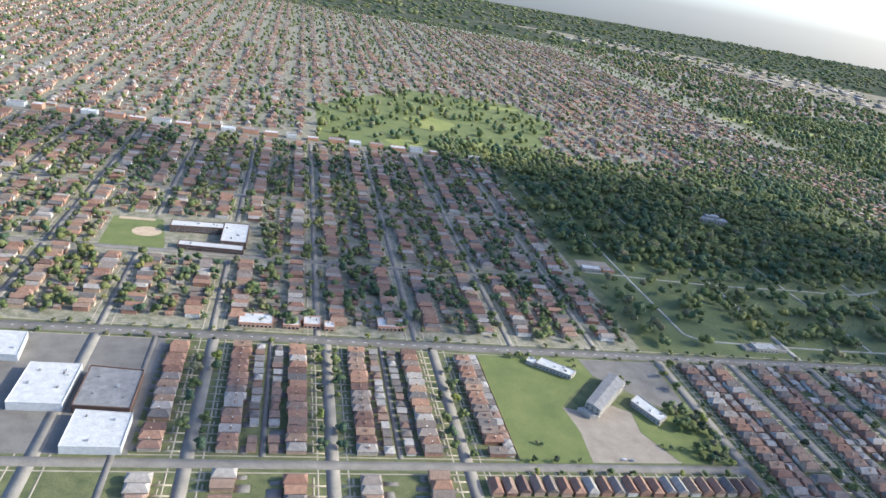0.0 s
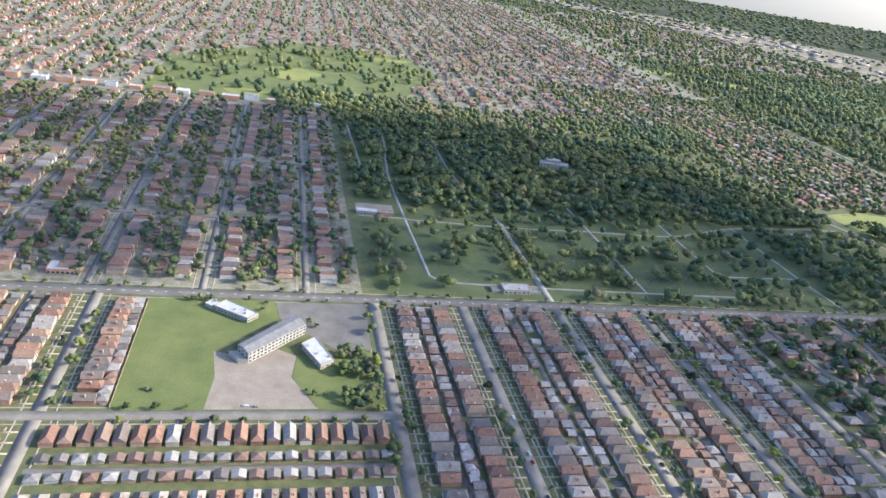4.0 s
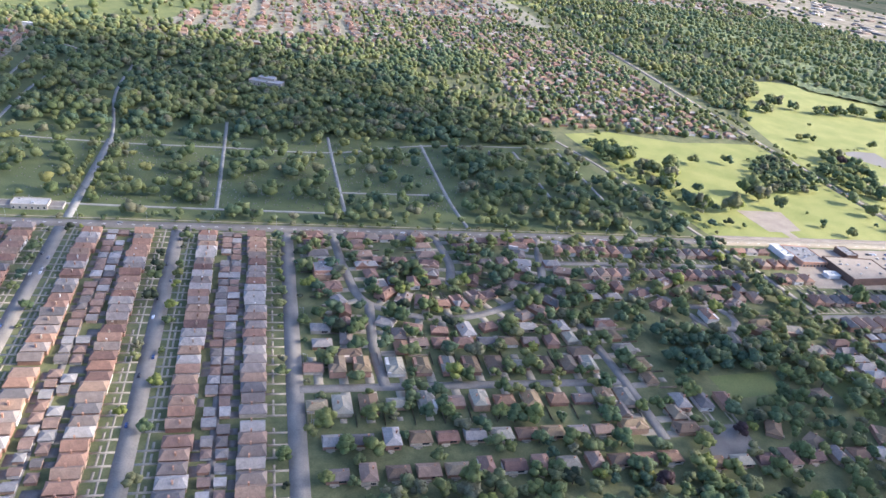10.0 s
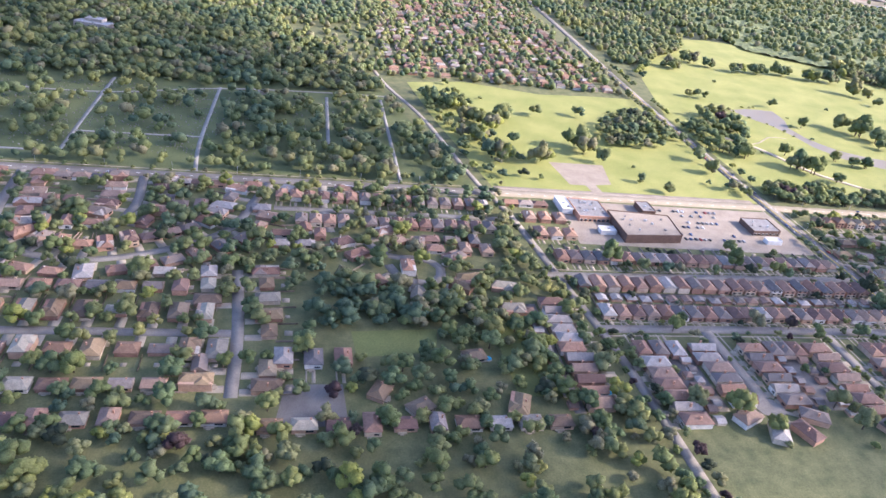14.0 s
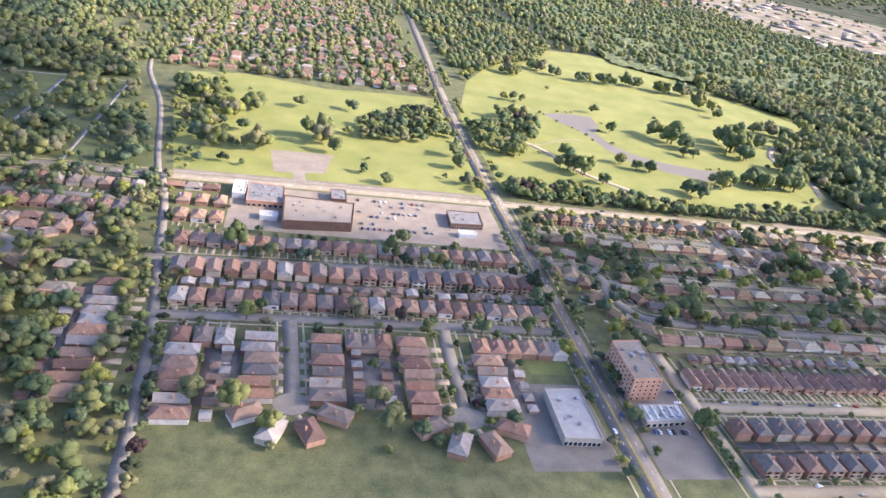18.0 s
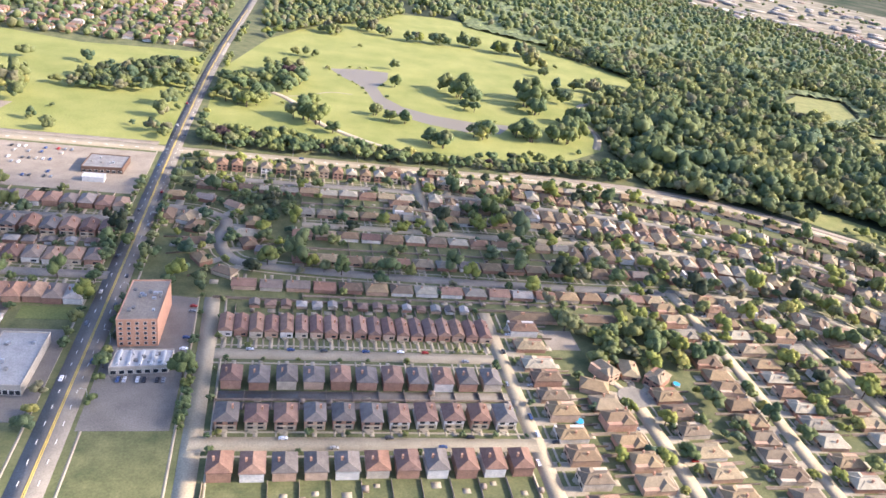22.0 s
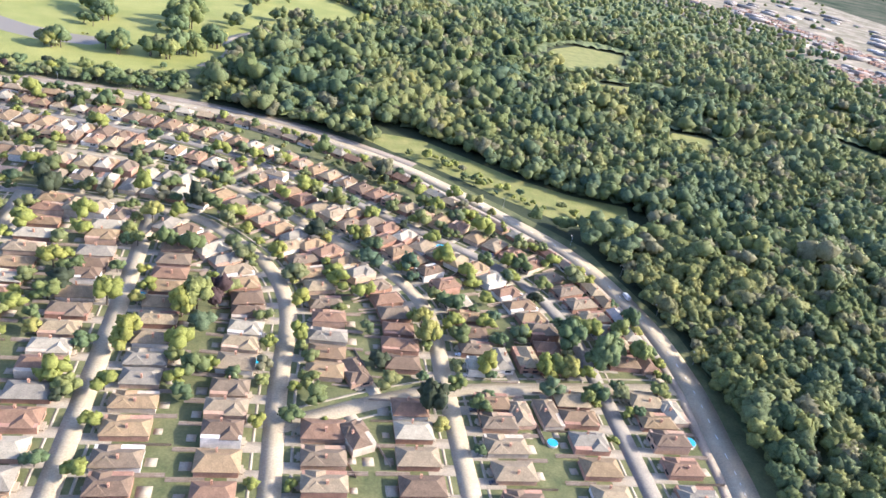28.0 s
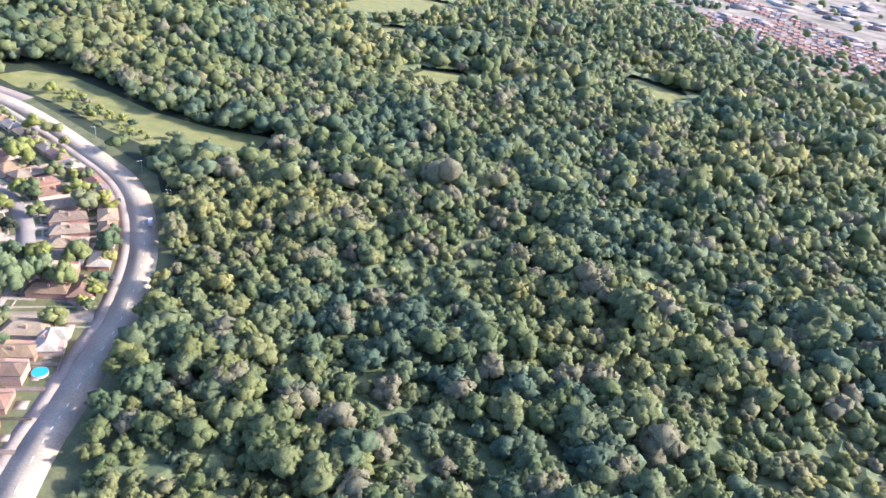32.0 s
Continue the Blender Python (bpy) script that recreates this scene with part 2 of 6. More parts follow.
WB.inputs["Base Color"].default_value = (0.20, 0.172, 0.13, 1)
WB.inputs["Specular IOR Level"].default_value = 0.2
wave = noise_node(WNN, WL, 0.5, 3)
bump(WNN, WL, WB, wave.outputs["Fac"], 0.15, 0.2)
POOL, PN, PL, PB = material("pool_water", 0.1)
PB.inputs["Base Color"].default_value = (0.05, 0.32, 0.48, 1)
CLOUD, CN, CL, CB = material("cloud", 1.0)
CB.inputs["Base Color"].default_value = (0.9, 0.9, 0.9, 1)
thin, veil = CN.new("ShaderNodeBsdfTransparent"), CN.new("ShaderNodeMixShader")
veil.inputs[0].default_value = 0.83     # thin cloud lets part of the sun through
CL.new(CB.outputs[0], veil.inputs[1])
CL.new(thin.outputs[0], veil.inputs[2])
CL.new(veil.outputs[0], CN["Material Output"].inputs["Surface"])


# ---- mesh helpers ----
rng = np.random.default_rng(7)


def tri_mesh(name, verts, faces, mat=None):
    """A mesh from arrays of points and of triangles or quads."""
    verts, faces = np.asarray(verts, np.float32), np.asarray(faces, np.int32)
    k = faces.shape[1]
    me = bpy.data.meshes.new(name)
    me.vertices.add(len(verts))
    me.vertices.foreach_set("co", verts.ravel())
    me.loops.add(faces.size)
    me.loops.foreach_set("vertex_index", faces.ravel())
    me.polygons.add(len(faces))
    me.polygons.foreach_set("loop_start", np.arange(0, faces.size, k, dtype=np.int32))
    me.update(calc_edges=True)
    if mat:
        me.materials.append(mat)
    return me


def poly_mesh(name, verts, faces, mat=None):
    me = bpy.data.meshes.new(name)
    me.from_pydata([tuple(v) for v in verts], [], [tuple(f) for f in faces])
    me.update()
    if mat:
        me.materials.append(mat)
    return me


def piece(name, mesh, parent=None, label=""):
    """A mesh object, as a part of its parent where one is given."""
    ob = new(name, mesh)
    if parent:
        ob.parent = parent
    return tagged(ob, label)


def boxes(specs):
    """Points and quads of boxes (x0, x1, y0, y1, z0, z1)."""
    v, f = [], []
    for x0, x1, y0, y1, z0, z1 in specs:
        n = len(v)
        v += [(x0, y0, z0), (x1, y0, z0), (x1, y1, z0), (x0, y1, z0), (x0, y0, z1), (x1, y0, z1), (x1, y1, z1), (x0, y1, z1)]
        f += [(n, n + 3, n + 2, n + 1), (n + 4, n + 5, n + 6, n + 7), (n, n + 1, n + 5, n + 4), (n + 1, n + 2, n + 6, n + 5), (n + 2, n + 3, n + 7, n + 6), (n + 3, n, n + 4, n + 7)]
    return v, f


def box_mesh(name, mat, *specs):
    return poly_mesh(name, *boxes(specs), mat)


def slab(name, outline, z0, z1, mat, label="", category="", kind="structure"):
    """A flat sheet or slab over an outline of (x, y), with real edges."""
    bm = bmesh.new()
    base = bm.faces.new([bm.verts.new((x, y, z1)) for x, y in outline])
    if base.normal.z < 0 or sum((outline[i][0] - outline[i - 1][0]) * (outline[i][1] + outline[i - 1][1]) for i in range(len(outline))) > 0:
        base.normal_flip()
    edge = bmesh.ops.extrude_face_region(bm, geom=[base])
    down = [g for g in edge["geom"] if isinstance(g, bmesh.types.BMVert)]
    for g in down:
        g.co.z = z1
    for vert in base.verts:
        vert.co.z = z0
    bmesh.ops.triangulate(bm, faces=bm.faces[:])
    bmesh.ops.recalc_face_normals(bm, faces=bm.faces[:])
    me = bpy.data.meshes.new(name)
    bm.to_mesh(me)
    bm.free()
    me.materials.append(mat)
    return tagged(new(name, me), label, category, "", kind)


def smooth_line(pts, step=8.0):
    """A smooth line through the points, with a point every few metres."""
    p = [np.array(q, float) for q in pts]
    if len(p) == 2:
        n = max(2, int(np.linalg.norm(p[1] - p[0]) / step))
        return np.array([p[0] + (p[1] - p[0]) * i / n for i in range(n + 1)])
    out = []
    for i in range(len(p) - 1):
        a, b, c, d = p[max(i - 1, 0)], p[i], p[i + 1], p[min(i + 2, len(p) - 1)]
        n = max(2, int(np.linalg.norm(c - b) / step))
        for k in range(n):
            t = k / n
            out.append(0.5 * (2 * b + (c - a) * t + (2 * a - 5 * b + 4 * c - d) * t * t + (3 * b - a - 3 * c + d) * t**3))
    return np.array(out + [p[-1]])


def normals_of(line):
    d = np.gradient(line, axis=0)
    d /= np.linalg.norm(d, axis=1)[:, None] + 1e-9
    return np.stack([-d[:, 1], d[:, 0]], 1)


def ribbon_arrays(line, width, z0, z1, shift=0.0):
    nrm = normals_of(line)
    left, right = line + nrm * (shift + width / 2), line + nrm * (shift - width / 2)
    n = len(line)
    v = np.concatenate([np.c_[left, np.full(n, z1)], np.c_[right, np.full(n, z1)], np.c_[left, np.full(n, z0)], np.c_[right, np.full(n, z0)]])
    i = np.arange(n - 1)
    f = np.concatenate([np.c_[n + i, n + i + 1, i + 1, i], np.c_[i, i + 1, 2 * n + i + 1, 2 * n + i], np.c_[3 * n + i, 3 * n + i + 1, n + i + 1, n + i]])
    return v, f


def joined(arrays):
    vs, fs, n = [], [], 0
    for v, f in arrays:
        vs.append(np.asarray(v, float))
        fs.append(np.asarray(f) + n)
        n += len(v)
    return np.concatenate(vs), np.concatenate(fs)


def ribbon(name, pts, width, mat, z=0.05, label="", category="road", shift=0.0, thick=0.05):
    line = smooth_line(pts)
    v, f = ribbon_arrays(line, width, z - thick, z, shift)
    return tagged(new(name, tri_mesh(name, v, f, mat)), label, category, "", "structure")


def inside(x, y, outline):
    hit = False
    for (x0, y0), (x1, y1) in zip(outline, outline[1:] + outline[:1]):
        if (y0 > y) != (y1 > y) and x < (x1 - x0) * (y - y0) / (y1 - y0) + x0:
            hit = not hit
    return hit


# ---- ground, roads ----
ground_v = [(-9000, -900, 0), (10500, -900, 0), (10500, 9800, 0), (-9000, 9800, 0)]
tagged(new("ground", poly_mesh("ground", ground_v, [(0, 1, 2, 3)], GRASS)), "flat dark green suburban grass reaching to the horizon", "ground", "", "structure")

ROADS = []          # every centre line with its half width, to keep things off it


def road(name, pts, width, mat=STREET, label="worn grey asphalt residential street", z=0.06, walks=0.0, category="road"):
    ROADS.append((smooth_line(pts, 6.0), width / 2))
    z += 0.004 * (len(ROADS) % 40)
    ob = ribbon(name, pts, width, mat, z, label, category)
    if walks:
        line = smooth_line(pts)
        arr = [ribbon_arrays(line, 1.4, 0.0, 0.012 + 0.0004 * len(WALKS), s * walks) for s in (-1, 1)]
        WALKS.extend(arr)
    return ob


WALKS = []
AVENUE = [(-2600, 602), (-1000, 602), (0, 602), (1000, 602), (1900, 598), (2010, 588), (2090, 572), (2156, 544), (2238, 488), (2309, 406), (2347, 350), (2366, 279), (2368, 212), (2359, 150), (2350, 60), (2345, -300)]
ARTERIAL = [(1574, -300), (1574, 300), (1574, 700), (1581, 1000), (1597, 1320), (1614, 1700), (1640, 2300)]
road("avenue_road", AVENUE[:3] + [(1000, 602), (1260, 602)], 14.5, ASPHALT, "wide grey asphalt avenue with pale verges", 0.07, 11.5)
# the eastern avenue takes the road colour brightened for sunlight
road("avenue_road", [(1260, 602), (1500, 602)] + AVENUE[4:], 15.0, SUNLIT_ROAD, "wide concrete avenue coloured pale as in sunlight, with pale verges", 0.07, 0.0)
road("arterial_road", ARTERIAL[:2] + [(1574, 596)], 16.0, ASPHALT, "dark grey four lane asphalt road crossing the avenue", 0.085, 12.5)
road("arterial_road", [(1574, 596)] + ARTERIAL[2:], 14.5, ASPHALT, "dark grey four lane asphalt road through the park", 0.085, 0.0)
SOUTH_STREETS = [-150, -50, 53, 157]
MID_STREETS = [404, 493, 594.5, 691, 787]
NORTH_STREETS = [-445, -347, -249, -151, -53, 45, 143, 244, 340]
for x in SOUTH_STREETS:
    road("side_street", [(x, 230), (x, 595)], 10.0, walks=11.0)
for x in MID_STREETS:
    road("side_street", [(x, 200), (x, 595)], 11.5, walks=10.6 if x != 787 else 0.0)
for x in NORTH_STREETS:
    for y0, y1 in ((610, 770), (895, 1330)) if -200 < x < -20 else ((610, 1330),):
        road("side_street", [(x, y0), (x, y1)], 7.0, walks=9.0)
for y, x0, x1 in ((422, -600, 404), (786, -700, 395), (1340, -2600, 420), (1000, -900, 390)):
    road("cross_street", [(x0, y), (x1, y)], 10.0 if y < 1200 else 15.0, walks=9.0)
ALLEYS = [(-100, 235, 595), (2, 430, 595), (105, 430, 595), (446, 205, 592), (542, 205, 592), (640, 205, 592), (738, 205, 592)]
for x, y0, y1 in ALLEYS:
    road("alley", [(x, y0), (x, y1)], 4.8, ASPHALT, "narrow dark asphalt alley between garages", 0.05)
# east side streets
EAST = [
    [(1252, 606), (1265, 546), (1280, 430), (1292, 330), (1298, 200)],
    [(1268, 447), (1400, 450), (1568, 454)],
    [(1286, 373), (1400, 374), (1568, 373)],
    [(1374, 372), (1376, 330), (1377, 296)],
    [(1479, 372), (1478, 330), (1479, 288)],
    [(1634, 293), (1720, 293), (1811, 292)],
    [(1634, 352), (1636, 290), (1638, 180)],
    [(1811, 345), (1811, 290), (1812, 130)],
    [(1636, 221), (1720, 220), (1812, 218)],
    [(1574, 480), (1610, 478), (1633, 462), (1630, 436), (1640, 405), (1670, 394), (1778, 386), (1888, 383), (1978, 383)],
    [(1690, 463), (1800, 462), (1909, 458), (2017, 449), (2091, 424), (2152, 368), (2200, 317), (2222, 270), (2222, 200), (2220, 60)],
    [(1600, 543), (1700, 543), (1796, 543), (1900, 528), (2010, 510), (2100, 476), (2170, 425), (2224, 380), (2284, 325), (2308, 268), (2309, 204), (2304, 60)],
    [(1796, 596), (1796, 543), (1796, 462)],
    [(1884, 262), (1887, 200), (1888, 120)],
    [(1972, 383), (1974, 290), (1970, 190), (1968, 110)],
    [(1978, 383), (2030, 378), (2079, 365), (2108, 338), (2131, 304), (2142, 257), (2138, 190), (2136, 60)],
    [(2052, 372), (2054, 300), (2055, 224), (2056, 100)],
    [(2091, 424), (2110, 452), (2104, 474)],
    [(2138, 170), (2195, 192), (2237, 200), (2355, 206)],
]
GOLF = [(1520, 2330), (1580, 2390), (1700, 2410), (1800, 2350), (1900, 2300), (1930, 2250), (1850, 2230), (1740, 2300), (1620, 2340)]
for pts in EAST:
    # streets in the sunny east get the sunlit colour, the others plain grey
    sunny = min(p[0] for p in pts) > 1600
    road("residential_street", pts, 9.6 if pts is not EAST[0] else 7.5, SUNLIT_ROAD if sunny else STREET, "residential street coloured pale as in sunlight" if sunny else "worn grey asphalt residential street", walks=8.4 if pts is not EAST[0] else 0.0)
TREED = [
    [(830, 596), (836, 520), (850, 470), (905, 448), (960, 462), (1010, 500), (1030, 560), (1040, 596)],
    [(930, 596), (934, 540), (925, 500)],
    [(790, 363), (900, 363), (1028, 362)],
    [(1024, 440), (1030, 364), (1031, 300)],
    [(850, 470), (846, 410), (848, 364)],
    [(1089, 596), (1089, 546), (1094, 505)],
    [(1046, 545), (1160, 545), (1250, 544)],
    [(1118, 500), (1138, 470), (1166, 466), (1180, 452), (1172, 431), (1148, 435), (1138, 455)],
]
for pts in TREED:
    road("treed_street", pts, 8.0, walks=0.0)
for cx, cy in ((1377, 287), (1479, 278), (1886, 258)):
    slab("turning_circle", [(cx + 10.5 * math.cos(a), cy + 9.5 * math.sin(a)) for a in np.linspace(0, 6.0, 20)], 0.0, 0.32, STREET, "round worn asphalt turning circle", "road")
    ROADS.append((np.array([(cx, cy), (cx, cy + 1.0)]), 10.5))
v, f = joined(WALKS)
tagged(new("pavement", tri_mesh("pavement", v, f, CONCRETE)), "pale concrete pavements along the streets", "pavement", "", "structure")

# ---- open land: lawns, yards, pond, paths ----
PARK_WEST = [(1262, 612), (1232, 800), (1214, 960), (1300, 985), (1410, 955), (1500, 968), (1566, 972), (1566, 612)]
PARK_EAST = [(1590, 640), (1590, 900), (1640, 1100), (1690, 1200), (1740, 1275), (1810, 1330), (1889, 1469), (1967, 1492), (2066, 1469), (2142, 1425), (2190, 1350), (2175, 1250), (2270, 1125), (2300, 1046), (2210, 990), (2150, 970), (2100, 920), (2060, 870), (2072, 800), (2050, 715), (1990, 668), (1900, 640), (1750, 640)]
POND = [(1730, 962), (1770, 975), (1815, 974), (1808, 930), (1790, 890), (1795, 845), (1815, 810), (1850, 788), (1900, 775), (1950, 777), (1925, 740), (1880, 735), (1840, 750), (1800, 775), (1780, 815), (1775, 860), (1765, 895), (1745, 925)]
SUN_PARK = [(60, 1360), (60, 1700), (330, 2060), (650, 2030), (700, 1800), (560, 1500), (520, 1360)]
CEM = [(408, 618), (408, 1330), (600, 1345), (1000, 1260), (1120, 1080), (1178, 890), (1240, 618)]
slab("park_lawn", PARK_WEST, 0, 0.03, LAWN, "bright sunlit mown park grass", "lawn")
slab("park_lawn", PARK_EAST, 0, 0.03, LAWN, "bright sunlit open park grass round a pond", "lawn")
slab("suburb_ground", [(-2600, 1352), (-2600, 4450), (1560, 4450), (1560, 1380), (900, 1352)], 0, 0.012, SUBURB, "lawns, drives and streets of the distant suburbs", "ground")
slab("suburb_ground", [(-900, 612), (-900, 1330), (395, 1330), (395, 612)], 0, 0.010, SUBURB, "lawns and drives between the northern houses", "ground")
slab("park_lawn", SUN_PARK, 0, 0.03, FIELD, "distant sunlit park grass", "lawn")
for px, py, pw, ph in ((330, 1640, 60, 70), (440, 1480, 60, 30), (240, 1420, 40, 30), (560, 1960, 90, 25)):
    slab("park_lawn", [(px + pw * math.cos(a) * (1 + 0.15 * math.sin(3 * a)), py + ph * math.sin(a)) for a in np.linspace(0, 6.0, 18)], 0, 0.06, LAWN, "distant bright open lawn among trees", "lawn")
slab("distant_land", [(-8800, 4450), (1800, 4450), (3200, 2600), (10400, 1500), (10400, 9700), (-8800, 9700)], 0, 0.02, FAR_LAND, "distant wooded plain to the horizon", "ground")
slab("suburb_ground", [(1600, 2620), (2950, 2640), (2950, 3600), (2400, 4440), (1600, 4440)], 0, 0.03, SUBURB, "lawns and streets of the far eastern suburbs", "ground")
slab("park_lawn", GOLF, 0, 0.07, LAWN, "distant bright fairway among woods", "lawn")
slab("brown_field", [(980, 3300), (1060, 3280), (1260, 2850), (1230, 2790), (1130, 2860)], 0, 0.07, PALE, "distant bare brown building land", "ground")
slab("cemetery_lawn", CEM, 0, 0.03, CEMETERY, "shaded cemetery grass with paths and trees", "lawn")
slab("pond", POND, 0.0, 0.06, WATER, "still grey brown pond water", "pond")
slab("school_field", [(201, 427), (201, 590), (310, 592), (316, 560), (300, 545), (275, 520), (264, 505), (268, 470), (264, 429)], 0, 0.04, FIELD, "sunlit green playing field beside the school", "lawn")
slab("school_yard", [(264, 429), (268, 470), (264, 505), (283, 500), (300, 520), (330, 500), (326, 470), (345, 430)], 0, 0.05, PALE, "pale worn concrete schoolyard", "yard")
slab("school_lawn", [(346, 430), (327, 470), (331, 500), (365, 508), (396, 508), (396, 430)], 0, 0.04, FIELD, "green lawn with trees beside the school", "lawn")
slab("school_car_park", [(316, 560), (312, 590), (396, 592), (394, 512), (365, 510), (336, 540)], 0, 0.06, ASPHALT, "dark grey asphalt car park by the school", "car park")
slab("ball_field", [(-196, 784), (-199, 880), (-141, 880), (-126, 796), (-130, 786)], 0, 0.04, FIELD, "green fenced ball field", "lawn")
INF = [(-153 + 17 * math.cos(a), 838 + 15 * math.sin(a)) for a in np.linspace(0, 6.1, 22)]
slab("infield", INF, 0.04, 0.08, SAND, "tan sand baseball infield on grass", "infield")
slab("infield", [(-192, 872), (-192, 880), (-150, 880), (-150, 873)], 0.04, 0.08, SAND, "tan sand warning strip", "infield")
slab("park_car_park", [(1346, 694), (1412, 694), (1402, 640), (1382, 636), (1384, 612), (1372, 612), (1370, 634), (1352, 634)], 0.03, 0.08, PALE, "pale gravel car park in the park", "car park")
slab("shopping_plaza", [(1318, 592), (1562, 590), (1562, 498), (1318, 503)], 0, 0.07, PALE, "large pale concrete shopping car park", "car park")
slab("corner_car_park", [(1584, 230), (1626, 230), (1626, 350), (1612, 352), (1584, 350)], 0, 0.06, ASPHALT, "dark asphalt car park behind apartment block", "car park")
slab("corner_car_park", [(1508, 236), (1562, 236), (1562, 312), (1508, 312)], 0, 0.06, ASPHALT, "dark asphalt car park round a shop", "car park")
slab("small_car_park", [(1846, 304), (1846, 326), (1868, 326), (1868, 304)], 0, 0.06, PALE, "pale paved car park behind houses", "car park")
slab("yard", [(-260, 430), (-90, 430), (-90, 590), (-260, 590)], 0, 0.06, ASPHALT, "asphalt yard round pale commercial buildings", "yard")
MEADOW_EDGE = [(2225, 572), (2262, 566), (2300, 532), (2338, 494), (2384, 467), (2432, 454), (2418, 412), (2374, 404), (2345, 420), (2312, 448), (2272, 490), (2236, 520), (2205, 552)]
slab("meadow", MEADOW_EDGE, 0, 0.05, MEADOW, "yellow green rough meadow strip along the road", "meadow")
CLEARINGS = [[(2530, 1035), (2570, 1100), (2632, 1155), (2718, 1135), (2665, 1025), (2550, 965)], [(2575, 845), (2572, 895), (2695, 915), (2700, 860)], [(2560, 650), (2600, 700), (2650, 690), (2625, 640)], [(2870, 740), (2900, 760), (2940, 700), (2880, 640)], [(2950, 890), (2960, 925), (3030, 925), (3010, 890)]]
for c in CLEARINGS:
    slab("clearing", c, 0, 0.05, MEADOW, "sunlit grassy clearing in the woods", "meadow")
COURT_GREEN = [(1106, 338), (1104, 366), (1164, 370), (1160, 344)]
slab("green", COURT_GREEN, 0, 0.04, FIELD, "mown green behind the houses", "lawn")
slab("green", [(1206, 300), (1204, 388), (1236, 388), (1238, 300)], 0, 0.04, FIELD, "mown green beside the gardens", "lawn")
slab("court", [(1056, 276), (1062, 312), (1096, 312), (1098, 276)], 0, 0.05, ASPHALT, "dark asphalt court with pale kerb", "yard")
slab("corner_lawn", [(1530, 322), (1530, 335), (1560, 335), (1560, 322)], 0, 0.08, FIELD, "small lawn beside the shop", "lawn")
# near-black ground colour over the whole forest outline
slab("woodland_floor", [(2060, 720), (2100, 900), (2150, 985), (2310, 1060), (2170, 1310), (1910, 1500), (1700, 1700), (1700, 2600), (3000, 2600), (3700, 1500), (3700, -800), (2380, -800), (2385, 260), (2360, 370), (2320, 420), (2250, 500), (2160, 560), (2060, 595)], 0, 0.025, WOODLAND, "very dark woodland floor under the forest", "ground")
INDUSTRIAL = [(3060, 2600), (3170, 2000), (3250, 1560), (3310, 1262), (3360, 1040), (3520, 960), (4500, 1300), (4700, 3300), (3600, 5400), (1500, 5900), (2500, 4700), (3050, 3500)]
slab("industrial_ground", INDUSTRIAL, 0, 0.06, INDUSTRY, "distant pale industrial land", "ground")
CEM_PATHS = [
    [(471, 660), (469, 740), (467, 817), (466, 987), (480, 1205), (440, 1250)], [(595, 641), (595, 822), (570, 1000), (569, 1168)], [(721, 642), (720, 815), (719, 908)],
    [(847, 641), (846, 760), (846, 874)], [(972, 612), (967, 690), (969, 867)], [(1097, 694), (1099, 862)], [(1166, 612), (1168, 868)],
    [(471, 660), (488, 648), (533, 644), (657, 641), (847, 641)], [(467, 816), (610, 810), (721, 814), (845, 817), (969, 862), (1099, 880), (1176, 884)],
    [(847, 694), (967, 699)], [(470, 818), (408, 820)], [(428, 1008), (423, 1249)], [(569, 1168), (640, 1200), (760, 1160)],
]
for pts in CEM_PATHS:
    road("cemetery_path", pts, 4.0, GRAVEL, "pale gravel cemetery path", 0.06, category="path")
road("cemetery_drive", [(595, 612), (595, 822)], 8.0, GRAVEL, "pale gravel cemetery drive lined with trees", 0.10, category="path")
road("park_road", [(1250, 606), (1240, 660), (1215, 815), (1181, 940), (1165, 1050)], 6.4, STREET, "narrow asphalt road between cemetery and park", 0.09)
for pts in ([(1640, 830), (1668, 804), (1684, 777), (1706, 724), (1727, 698), (1781, 655), (1850, 640), (1900, 628)], [(2040, 715), (2060, 762), (2063, 798), (2057, 830), (2063, 865), (2085, 900), (2112, 925), (2194, 975), (2270, 1008)], [(1668, 804), (1693, 816), (1727, 843), (1754, 842)]):
    road("park_path", pts, 9.5 if pts[0][0] != 1668 else 2.5, CONCRETE, "pale curving concrete park road", 0.09, category="path")
tagged(new("verge", tri_mesh("verge", *joined([ribbon_arrays(smooth_line([(1262, 602), (1560, 602)]), 9.0, 0, 0.045, 12.5), ribbon_arrays(smooth_line(AVENUE[4:9]), 12.0, 0, 0.045, 13.6), ribbon_arrays(smooth_line(AVENUE[8:]), 6.0, 0, 0.045, -10.0)]), PALE)), "pale gravel verge along the avenue", "verge", "", "structure")
# lane lines
arr = [ribbon_arrays(smooth_line(ARTERIAL[:5]), 0.35, 0.08, 0.30, s) for s in (-0.4, 0.4)]
tagged(new("centre_line", tri_mesh("centre_line", *joined(arr), LINE_YELLOW)), "double yellow centre line", "road marking", "", "structure")
dashes = []
for line, offs in ((smooth_line(ARTERIAL[:5], 3.0), (-4.1, 4.1)), (smooth_line(AVENUE, 3.0), (0.0,))):
    for k in range(0, len(line) - 2, 4):
        for s in offs:
            dashes.append(ribbon_arrays(line[k:k + 2], 0.3, 0.08, 0.30, s))
tagged(new("lane_dashes", tri_mesh("lane_dashes", *joined(dashes), LINE)), "white dashed lane lines", "road marking", "", "stuff")


